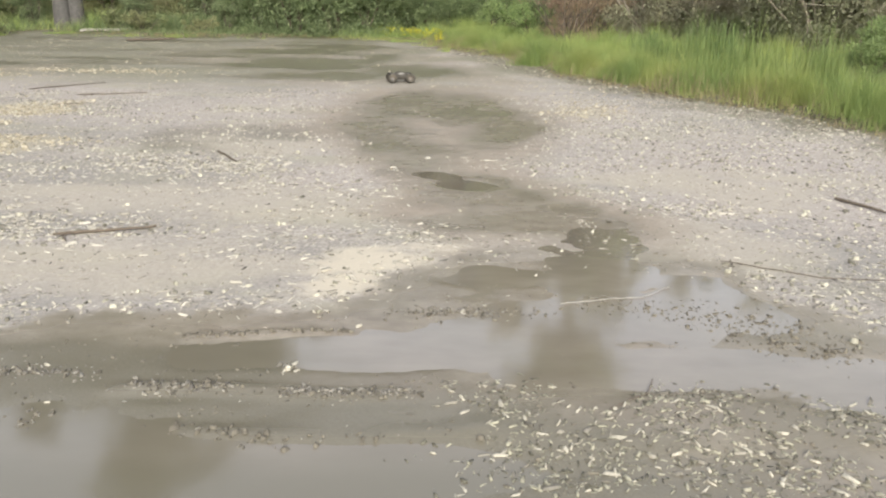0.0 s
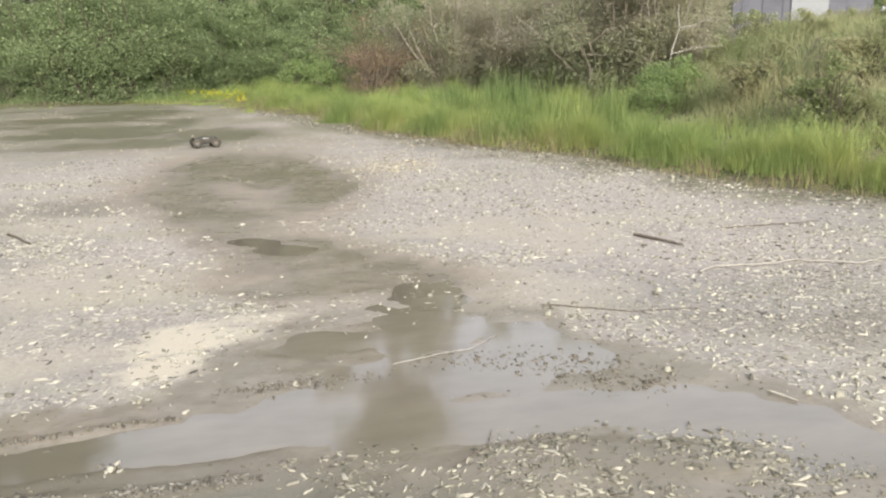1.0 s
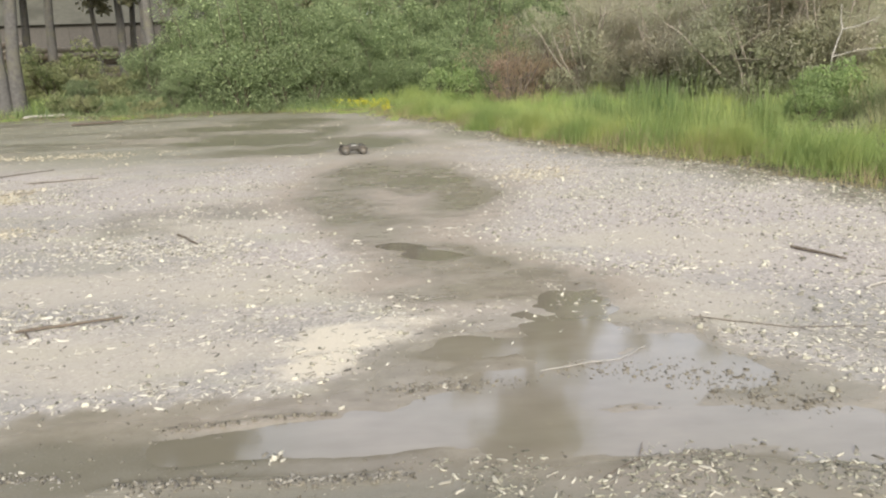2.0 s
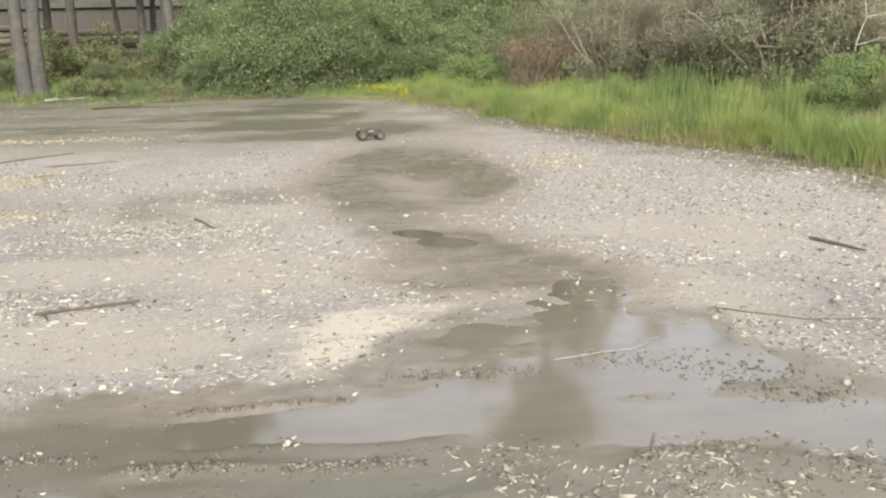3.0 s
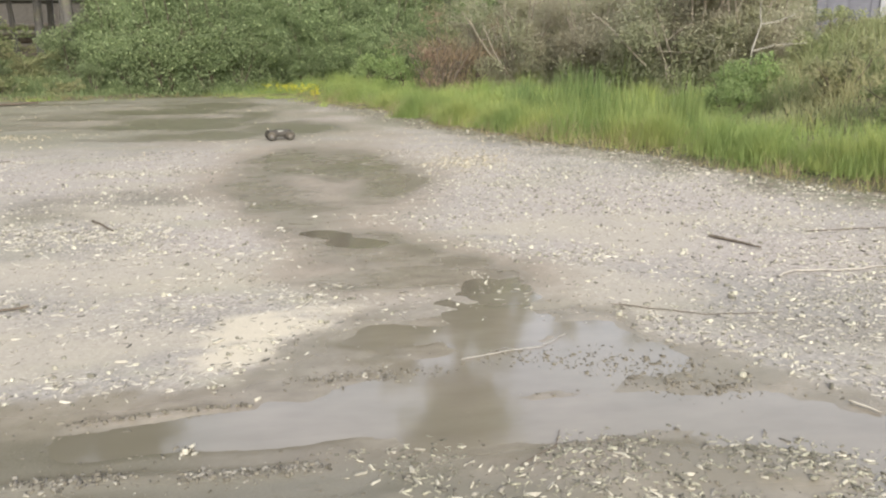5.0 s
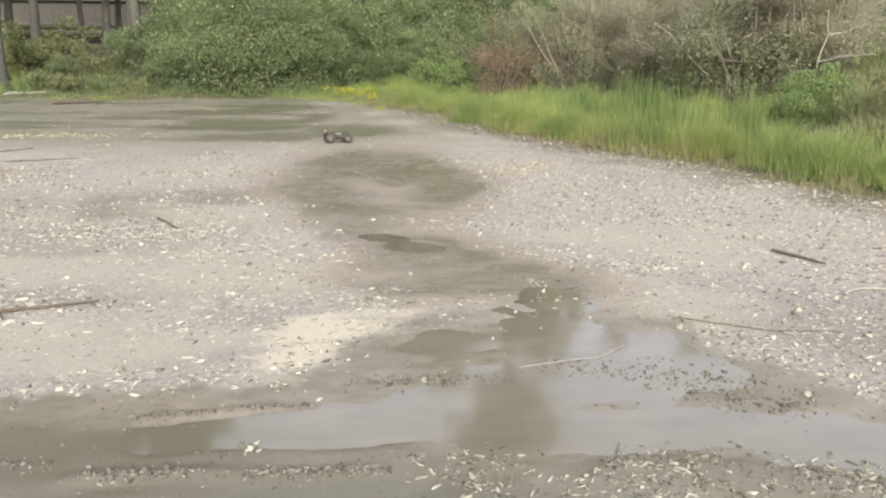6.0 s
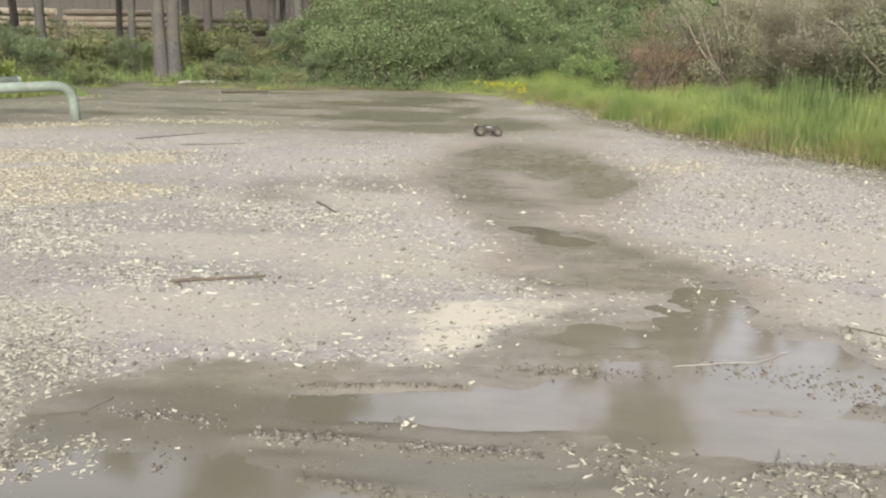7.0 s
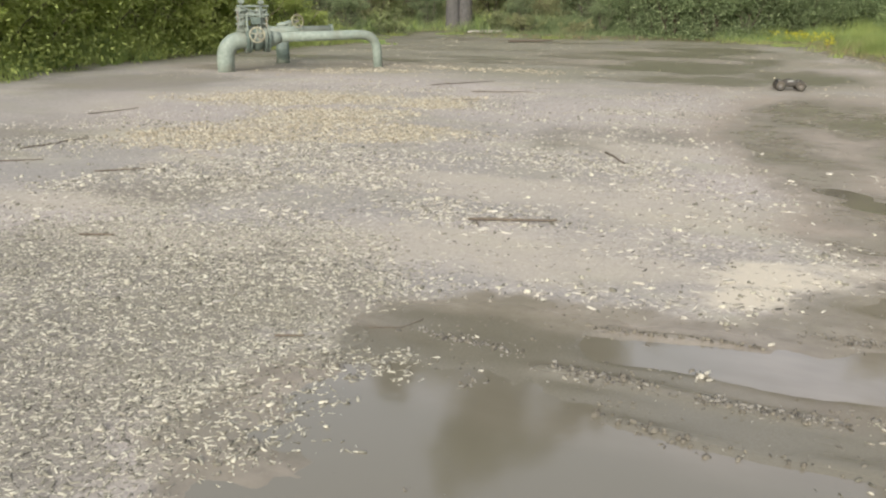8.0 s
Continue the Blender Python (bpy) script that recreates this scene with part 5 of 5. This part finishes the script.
# ---- far log yard and sheds ----
def log_mesh(length, radius, seed, side):
    r = np.random.default_rng(seed)
    bm = bmesh.new()
    rod_bm(bm, (0, 0, 0), (length, 0, 0), radius, radius * r.uniform(0.8, 0.95), 12)
    bm.faces.ensure_lookup_table()
    me = bpy.data.meshes.new("log")
    bm.to_mesh(me)
    bm.free()
    me.materials.append(side)
    me.materials.append(LOGEND)
    for p in me.polygons:
        p.material_index = 1 if len(p.vertices) > 4 else 0
    return me


def log_pile(x, y, across, rows, columns, length, turn, seed, label):
    r = np.random.default_rng(seed)
    thing = tagged(new("log_pile"), label, "log pile", "far log piles")
    meshes = [log_mesh(length, rad, seed + k, LOGBARK if k == 2 else LOGWOOD) for k, rad in enumerate((0.22, 0.25, 0.19, 0.24))]
    for i in range(rows):
        for j in range(columns - (i % 2)):
            ob = new("log", meshes[r.integers(0, 4)])
            ob.parent = thing
            ob.matrix_basis = pose(r.uniform(-0.5, 0.5), (j + 0.5 * (i % 2) - columns / 2) * across, 0.25 + i * across * 0.88, r.uniform(0, 360), 0, r.uniform(-1, 1))
    thing.matrix_basis = pose(x, y, 0.0, 0, 0, turn)
    return thing


log_pile(-44.0, 60.5, 0.50, 9, 3, 9.0, -2, 301, "stack of long pale peeled logs")
log_pile(-34.4, 61.5, 0.50, 9, 3, 8.4, 1, 302, "stack of long pale peeled logs")
log_pile(-25.4, 60.0, 0.50, 8, 3, 8.6, 2, 303, "stack of long pale peeled logs")
log_pile(-14.4, 62.6, 0.50, 7, 7, 6.0, 88, 304, "stack of pale logs with cut ends showing")


def shed(name, x, y, turn, size, wall, roof, label, doors=(), rise=0.5):
    w, d, h = size
    thing = tagged(new(name), label, "shed")
    bm = bmesh.new()
    box_bm(bm, (w, d, h), (0, 0, h / 2))
    walls = part("wall", bm, wall, thing)
    for k in range(int(w / 1.2)):
        bm = bmesh.new()
        box_bm(bm, (0.06, 0.05, h - 0.1), (-w / 2 + 0.6 + 1.2 * k, -d / 2 - 0.025, h / 2))
        part("rib", bm, wall, walls)
    bm = bmesh.new()
    vs = [bm.verts.new(p) for p in ((-w / 2 - 0.4, -d / 2 - 0.5, h), (w / 2 + 0.4, -d / 2 - 0.5, h), (w / 2 + 0.4, 0, h + rise), (-w / 2 - 0.4, 0, h + rise), (-w / 2 - 0.4, d / 2 + 0.5, h), (w / 2 + 0.4, d / 2 + 0.5, h))]
    for q in ((0, 1, 2, 3), (3, 2, 5, 4), (0, 3, 4), (1, 5, 2), (0, 4, 5, 1)):
        bm.faces.new([vs[i] for i in q])
    part("roof", bm, roof, thing)
    for dx, dw, dh in doors:
        bm = bmesh.new()
        box_bm(bm, (dw, 0.08, dh), (dx, -d / 2 - 0.06, dh / 2 + 0.1), bevel=0.01)
        part("door", bm, WHITEPAINT, thing, "dull white sliding door")
    thing.matrix_basis = pose(x, y, 0.0, 0, 0, turn)
    return thing


# this shed's wall is dark to draw the shade of its open front
shed("shed", -40, 88, 5, (46, 18, 6.1), SHADED_FRONT, ROOF, "long shed with a shaded open front, painted dark, and an olive grey roof behind log piles", rise=4.5)
shed("shed", 35.1, 49.6, -35, (8, 6, 6.2), SHEET, SHEET, "grey metal shed beyond the bank with a white door", [(0.5, 2.1, 5.4)])

# far woods closing the view all round
def woods(seed, count, near, reach, high, leaf, label, arc=(-180, 180)):
    r = np.random.default_rng(seed)
    a = np.radians(r.uniform(*arc, count))
    dist = near + reach * r.uniform(0, 1, count) + 6 * np.sin(5 * a)
    top = high * (1 + 1.1 * fbm(a * 12, a * 0, 1.0, 4, seed) + 0.5 * fbm(a * 60, a * 0, 1.0, 3, seed + 5))
    at = np.stack([dist * np.sin(a), dist * np.cos(a) + 5, top * r.uniform(0, 1, count) ** 0.8], 1)
    v, f = leaf_quads(r, at, leaf, 0.8, 1.2)
    tagged(new("far_woods", mesh_of("far_woods", v, f, LEAF_CROWN)), label, "woods", kind="stuff")


woods(61, 50000, 105, 30, 15, 1.3, "distant line of hazy green woods")
woods(62, 36000, 70, 14, 11, 0.65, "dense green woods behind the thin trees", (-12, 42))
woods(63, 36000, 92, 10, 15, 0.9, "dense green woods behind the log yard", (-50, -8))

# ---- loose chips and stones ----
FLAKE = np.array([(-.5, -.30, 0), (.5, -.34, 0), (.5, .30, 0), (-.5, .34, 0), (-.40, -.22, 1), (.42, -.20, 1), (.36, .22, 1), (-.42, .20, 1)])
FLAKE_FACES = np.array([(4, 5, 6, 7), (0, 1, 5, 4), (1, 2, 6, 5), (2, 3, 7, 6), (3, 0, 4, 7)])


def flakes(r, at, length, width, thick, tilt=0.16):
    """Angular flakes lying on the ground at the points given."""
    n = len(at)
    v = np.repeat(FLAKE[None], n, 0) + r.normal(size=(n, 8, 3)) * np.array([0.10, 0.10, 0.12])
    v[:, :, 0] *= length[:, None]
    v[:, :, 1] *= width[:, None]
    v[:, :, 2] *= thick[:, None]
    # bend long flakes a little
    v[:, :, 1] += (r.normal(size=n) * 0.5)[:, None] * v[:, :, 0] ** 2 / np.maximum(length, 0.01)[:, None]
    t1, t2, yaw = r.normal(size=n) * tilt, r.normal(size=n) * tilt, r.uniform(0, 2 * math.pi, n)
    v[:, :, 2] += v[:, :, 0] * np.sin(t1)[:, None] + v[:, :, 1] * np.sin(t2)[:, None]
    c, s = np.cos(yaw)[:, None], np.sin(yaw)[:, None]
    x, y = v[:, :, 0] * c - v[:, :, 1] * s, v[:, :, 0] * s + v[:, :, 1] * c
    v = np.stack([x, y, v[:, :, 2]], -1) + np.asarray(at)[:, None]
    return v.reshape(-1, 3), (np.arange(n)[:, None, None] * 8 + FLAKE_FACES[None]).reshape(-1, 4)


def strewn(r, n, box, density):
    """Points in a box, kept where a density between 0 and 1 says so, on the ground or just under the water."""
    x0, x1, y0, y1 = box
    x, y = r.uniform(x0, x1, n), r.uniform(y0, y1, n)
    ok = r.uniform(0, 1, n) < density(x, y)
    x, y = x[ok], y[ok]
    return np.stack([x, y, np.maximum(ground_height(x, y) - 0.002, WATER_LEVEL - 0.004)], 1)


def in_lot(x, y):
    return lot_distance(x, y) < -0.05


def dry_density(x, y):
    w = wetness(x, y)
    patches = 0.12 + 0.22 * (x > 1.2) + 3.0 * np.clip(fbm(x, y * 1.6, 1.0, 5, 81) + 0.01, 0, 1)
    shore = np.exp(-((outline_distance(x, y, WET) - 0.12) / 0.16) ** 2)
    sand = ease(0.0, 0.4, ovals(x, y, SANDS))
    fines = 1 - 0.65 * ease(-0.1, 0.5, ovals(x, y, TANS) + 1.0 * fbm(x * 0.7, y * 1.3, 1.6, 5, 41))
    return np.clip(patches + (0.22 + 0.5 * (x > 0.8)) * shore - 0.1 * sand, 0, 1) * fines * (1 - w) * (1 - 0.88 * bareness(x, y)) * in_lot(x, y)


def scatter(name, seed, n, box, density, sizes, aspect, thick, material, label, category="gravel"):
    r = np.random.default_rng(seed)
    at = strewn(r, n, box, density)
    length = r.uniform(*sizes, len(at)) * r.uniform(0.6, 1.2, len(at))
    width = length * r.uniform(*aspect, len(at))
    v, f = flakes(r, at, length, width, width * thick * r.uniform(0.6, 1.4, len(at)))
    return tagged(new(name, mesh_of(name, v, f, material)), label, category, kind="stuff")


scatter("pale_chips", 601, 76000, (-6.5, 6.5, 2.0, 7.0), dry_density, (0.016, 0.056), (0.14, 0.36), 0.4, CHIPS, "pale angular chips strewn over the gravel", "chips")
scatter("pale_chips", 620, 26000, (-7.0, 7.0, -6.0, 2.0), dry_density, (0.018, 0.060), (0.16, 0.4), 0.4, CHIPS, "pale angular chips strewn over the gravel", "chips")
scatter("grey_gravel", 621, 16000, (-7.0, 7.0, -6.0, 2.0), lambda x, y: 0.5 * dry_density(x, y), (0.016, 0.040), (0.4, 0.9), 0.5, GRAVEL, "grey crushed stone over the lot")
scatter("grey_flakes", 627, 40000, (-9, 5.0, 8.0, 14.5), lambda x, y: 0.7 * dry_density(x, y), (0.015, 0.040), (0.3, 0.7), 0.4, FLAKES, "grey and brown flakes strewn over the gravel", "chips")
scatter("pale_chips", 602, 90000, (-10, 7.0, 7.0, 14.0), dry_density, (0.015, 0.042), (0.2, 0.55), 0.4, CHIPS, "pale angular chips strewn over the gravel", "chips")
scatter("pale_chips", 603, 26000, (-14, 5.0, 13.0, 30.0), dry_density, (0.020, 0.048), (0.4, 0.9), 0.4, GOLDCHIPS, "pale stones strewn over the far gravel", "chips")
scatter("grey_flakes", 623, 44000, (-6.5, 0.6, 4.0, 9.5), lambda x, y: 0.8 * dry_density(x, y) * (1 - ease(5.5, 9.5, y)), (0.014, 0.046), (0.16, 0.42), 0.35, FLAKES, "grey and brown flakes strewn over the gravel", "chips")
scatter("grey_flakes", 624, 30000, (1.0, 6.5, 4.0, 9.5), lambda x, y: 0.45 * dry_density(x, y) * (1 - ease(5.5, 9.0, y)), (0.014, 0.044), (0.18, 0.5), 0.35, FLAKES, "grey and brown flakes strewn over the gravel", "chips")
scatter("pale_chips", 625, 34000, (-6.5, 0.6, 4.0, 8.5), dry_density, (0.024, 0.070), (0.15, 0.36), 0.4, CHIPS, "long pale chips strewn over the gravel", "chips")
scatter("grey_gravel", 604, 84000, (-9.0, 5.2, 0.4, 7.0), lambda x, y: ease(-0.15, 0.4, ovals(x, y, BEDS) + 0.7 * fbm(x, y, 1.5, 3, 33)) * (1 - wetness(x, y)) * in_lot(x, y),
        (0.012, 0.035), (0.22, 0.55), 0.4, GRAVEL, "dense bed of grey crushed stone")
scatter("grey_gravel", 611, 76000, (-5.6, -1.7, 0.4, 4.9), lambda x, y: 0.9 * ease(-0.35, 0.2, ovals(x, y, BEDS) + 0.5 * fbm(x, y, 1.5, 3, 33)) * (1 - wetness(x, y)),
        (0.013, 0.039), (0.16, 0.40), 0.4, GRAVEL, "close-lying grey and buff stone flakes")
scatter("grey_gravel", 605, 45000, (-9, 6.5, 3.0, 12.0), lambda x, y: 0.6 * dry_density(x, y), (0.016, 0.040), (0.5, 0.9), 0.55, GRAVEL, "grey crushed stone over the lot")
scatter("dark_bits", 606, 26000, (-8, 6.5, 1.8, 14.0), lambda x, y: (0.30 - 0.14 * wetness(x, y)) * in_lot(x, y) * (ground_height(x, y) > WATER_LEVEL - 0.002), (0.008, 0.034), (0.15, 0.45), 0.5,
        DARKCHIPS, "dark bark bits and clods on mud and gravel", "bark bits")
scatter("buff_chips", 607, 60000, (-12, 3.5, 5.5, 19.0), lambda x, y: 0.75 * ease(-0.15, 0.8, ovals(x, y, GOLDS) + 1.1 * fbm(x, y * 2, 1.3, 4, 32)) * in_lot(x, y), (0.022, 0.060), (0.35, 0.8), 0.45,
        GOLDCHIPS, "yellowish buff stone chips in patches", "chips")
scatter("buff_chips", 619, 36000, (-9.5, -4.6, 6.2, 12.0), lambda x, y: 0.42 * ease(-0.05, 0.6, ovals(x, y, GOLDS) + 1.0 * fbm(x, y * 2, 1.3, 4, 32)), (0.020, 0.048), (0.35, 0.8), 0.45,
        GOLDCHIPS, "buff stone chips lying close together", "chips")
WETBED = [(0.85, 2.95, 0.95, 0.34, 4), (1.75, 2.9, 0.45, 0.26, -20), (0.55, 2.65, 0.5, 0.3, 0), (1.5, 2.5, 0.7, 0.4, 0), (0.36, 3.06, 0.40, 0.28, 0)]
scatter("wet_chips", 608, 36000, (-0.3, 2.8, 2.0, 3.5), lambda x, y: 0.34 * ease(0.0, 0.6, ovals(x, y, WETBED) + 2.5 * fbm(x, y, 3.0, 4, 91)), (0.010, 0.034), (0.2, 0.6), 0.45, WETGRAVEL,
        "grey wet chips heaped on mud", "chips")
scatter("wet_gravel", 609, 30000, (-3.1, -1.5, 1.7, 3.4), lambda x, y: 0.22 * ease(0.0, 0.5, ovals(x, y, [(-2.4, 2.3, 0.55, 0.55, 0), (-2.2, 2.85, 0.6, 0.28, 20)]) + 1.2 * fbm(x, y, 4.0, 3, 92)),
        (0.014, 0.040), (0.2, 0.6), 0.4, GRAVEL, "grey gravel spilling into the puddle")

# pale chips added to draw a glint of sky on the wet mud
scatter("wet_pebbles", 626, 2600, (0.85, 1.25, 5.45, 6.3), lambda x, y: 0.16 * ease(0.0, 0.5, ovals(x, y, [(1.04, 5.95, 0.08, 0.26, 10), (1.12, 5.75, 0.06, 0.16, -20)]) + 0.8 * fbm(x, y, 7.0, 3, 99)), (0.008, 0.020), (0.4, 0.9), 0.4, CHIPS,
        "pale chips standing in for a glint of sky on wet mud", "pebbles")
DEBRIS = [(1.45, 4.05, 0.50, 0.35, -25), (1.0, 4.25, 0.4, 0.2, 0), (1.75, 3.7, 0.35, 0.25, -20), (0.2, 4.15, 0.4, 0.12, 0)]
scatter("wet_debris", 610, 16000, (-0.3, 2.3, 3.3, 4.8), lambda x, y: 0.5 * ease(0.0, 0.7, ovals(x, y, DEBRIS) + 1.0 * fbm(x, y, 5.0, 3, 93)) * (ground_height(x, y) > WATER_LEVEL - 0.030), (0.007, 0.026), (0.3, 0.8), 0.6,
        DARKCHIPS, "dark clods and bits standing out of the puddle", "mud clods")

def ridge_density(x, y):
    """Loose stones thrown into rows by tyres."""
    rows = ((3.20, 0.03, 4.0, -1.38, -0.08, 0.050), (3.38, 0.02, 5.0, -2.15, -1.50, 0.040), (4.12, 0.03, 6.0, -0.28, 0.46, 0.060), (2.98, 0.04, 4.0, -2.30, -1.55, 0.070))
    best = np.zeros(x.shape)
    for y0, swing, pace, x0, x1, wide in rows:
        best = np.maximum(best, np.exp(-((y - y0 - swing * np.sin(pace * x) - 0.02 * x) / wide) ** 2) * ease(x0 - 0.1, x0 + 0.1, x) * (1 - ease(x1 - 0.1, x1 + 0.1, x)))
    return best * ease(-0.18, 0.12, fbm(x, y, 5.0, 3, 94))


scatter("ridge_gravel", 612, 30000, (-2.5, 0.6, 2.6, 4.4), lambda x, y: 0.60 * ridge_density(x, y), (0.008, 0.028), (0.28, 0.7), 0.6, FLAKES, "rows of wet grey and pale stones on mud")
scatter("ridge_clods", 613, 16000, (-2.5, 0.6, 2.6, 4.4), lambda x, y: 0.45 * ridge_density(x, y), (0.009, 0.026), (0.5, 0.9), 0.7, DARKCHIPS, "dark mud clods among the stones", "mud clods")
scatter("ridge_clods", 616, 5000, (-1.3, 0.4, 2.6, 3.1), lambda x, y: 0.16 * np.exp(-((y - 2.84 - 0.05 * np.sin(3.0 * x)) / 0.045) ** 2) * ease(0.0, 0.2, fbm(x, y, 4.0, 3, 97)), (0.010, 0.030), (0.5, 0.9), 0.7, DARKCHIPS,
        "dark mud clods in a low row", "mud clods")
scatter("ridge_clods", 622, 5000, (-1.3, -0.4, 3.65, 3.95), lambda x, y: 0.16 * np.exp(-(track_distance(x, y, [(-1.25, 3.74), (-1.0, 3.78), (-0.72, 3.83), (-0.45, 3.84)]) / 0.022) ** 2), (0.008, 0.026), (0.4, 0.9), 0.6, DARKCHIPS,
        "dark mud clods along a wheel rut", "mud clods")
scatter("mud_specks", 614, 36000, (-2.6, 2.8, 2.0, 8.0), lambda x, y: (0.28 + 0.25 * (x < 0)) * wetness(x, y) * ease(-0.2, 0.3, fbm(x, y, 2.2, 4, 95)) * (ground_height(x, y) > WATER_LEVEL - 0.003), (0.005, 0.020), (0.3, 0.9), 0.6, DARKCHIPS, "dark specks of bark and grit on mud", "bark bits")
scatter("mud_chips", 615, 9000, (-2.6, 2.8, 2.0, 9.0), lambda x, y: 0.10 * wetness(x, y) * ease(-0.1, 0.3, fbm(x, y, 1.8, 4, 96)) * (ground_height(x, y) > WATER_LEVEL - 0.003), (0.008, 0.030), (0.2, 0.6), 0.45, CHIPS, "pale chips scattered on mud", "chips")
scatter("verge_litter", 617, 40000, (-1, 9, 4, 30), lambda x, y: 0.8 * ease(-0.9, -0.05, lot_distance(x, y) + 0.5 * fbm(x, y, 1.7, 4, 98)) * (lot_distance(x, y) < 0.25), (0.025, 0.09), (0.15, 0.5), 0.4, DARKCHIPS, "brown bark and dead stems along the verge", "litter")
scatter("verge_chips", 618, 9000, (-1, 9, 4, 30), lambda x, y: 0.7 * ease(-0.9, -0.05, lot_distance(x, y) + 0.5 * fbm(x, y, 1.7, 4, 98)) * (lot_distance(x, y) < 0.1), (0.025, 0.08), (0.2, 0.6), 0.4, CHIPS, "pale chips and stones along the verge", "chips")

# the chips that lie nearest, one by one
r = np.random.default_rng(700)
shapes = []
for k in range(12):
    length = 0.018 + 0.0030 * k
    v, f = flakes(r, np.zeros((1, 3)), np.array([length]), np.array([length * r.uniform(0.18, 0.40)]), np.array([0.006 + 0.003 * r.uniform()]), 0.12)
    shapes.append(mesh_of("chip", v, f, PIECES))
stones = []
for k in range(8):
    size = 0.012 + 0.0018 * k
    v, f = flakes(r, np.zeros((1, 3)), np.array([size]), np.array([size * r.uniform(0.38, 0.8)]), np.array([size * 0.42]), 0.15)
    stones.append(mesh_of("stone", v, f, STONES))


pale = []
for me in stones[2:6]:
    me = me.copy()
    me.materials[0] = PIECES
    pale.append(me)


def lay(name, meshes, x, y, size=1.0, lift=0.0):
    ob = new(name, meshes[r.integers(0, len(meshes))])
    ob.parent = ground
    z = max(float(ground_height(np.array([x]), np.array([y]))[0]), WATER_LEVEL - 0.002)
    ob.matrix_basis = pose(x, y, z - 0.002 + lift, r.uniform(-12, 12), r.uniform(-12, 12), r.uniform(0, 360)) @ Matrix.Scale(size, 4)


count = 0
while count < 290:
    x, y = r.uniform(-0.05, 2.1), r.uniform(2.35, 3.28)
    if ovals(np.array([x]), np.array([y]), WETBED)[0] + 2.5 * fbm(np.array([x]), np.array([y]), 3.0, 4, 91)[0] > r.uniform(-0.1, 0.45):
        lay("chip", shapes, x, y, r.uniform(0.8, 1.5))
        count += 1
for k in range(120):
    x = r.uniform(-1.35, -0.12)
    if -0.78 < x < -0.66 and k % 2:
        continue
    lay("stone", stones, x, 3.20 + 0.03 * math.sin(4.0 * x) + 0.02 * x + r.normal() * 0.035, r.uniform(0.5, 1.0))
for k in range(14):
    lay(*(("chip", shapes) if k % 2 else ("stone", pale)), -0.70 + r.normal() * 0.045, 3.41 + r.normal() * 0.025, r.uniform(0.9, 1.5), 0.007 * (k % 3))
for k in range(40):
    lay("stone", stones, r.uniform(-0.25, 0.42), 4.12 + r.normal() * 0.06, r.uniform(0.4, 0.9))
for x, y, s in ((0.09, 4.14, 1.7), (-0.44, 3.92, 1.5), (-1.25, 3.13, 1.3), (-1.83, 3.36, 1.4), (-1.78, 3.40, 1.2), (-1.92, 3.38, 1.1), (-2.02, 3.12, 1.5), (-1.62, 3.06, 1.4)):
    lay("stone", pale, x, y, s)
for k in range(30):
    lay("stone", stones, r.uniform(-2.1, -1.55), 3.38 + r.normal() * 0.035, r.uniform(0.4, 0.8))
for k in range(28):
    x = r.uniform(-1.2, 0.2)
    lay("stone", stones, x, 2.86 + 0.05 * math.sin(3.0 * x) + r.normal() * 0.04, r.uniform(0.35, 0.7))
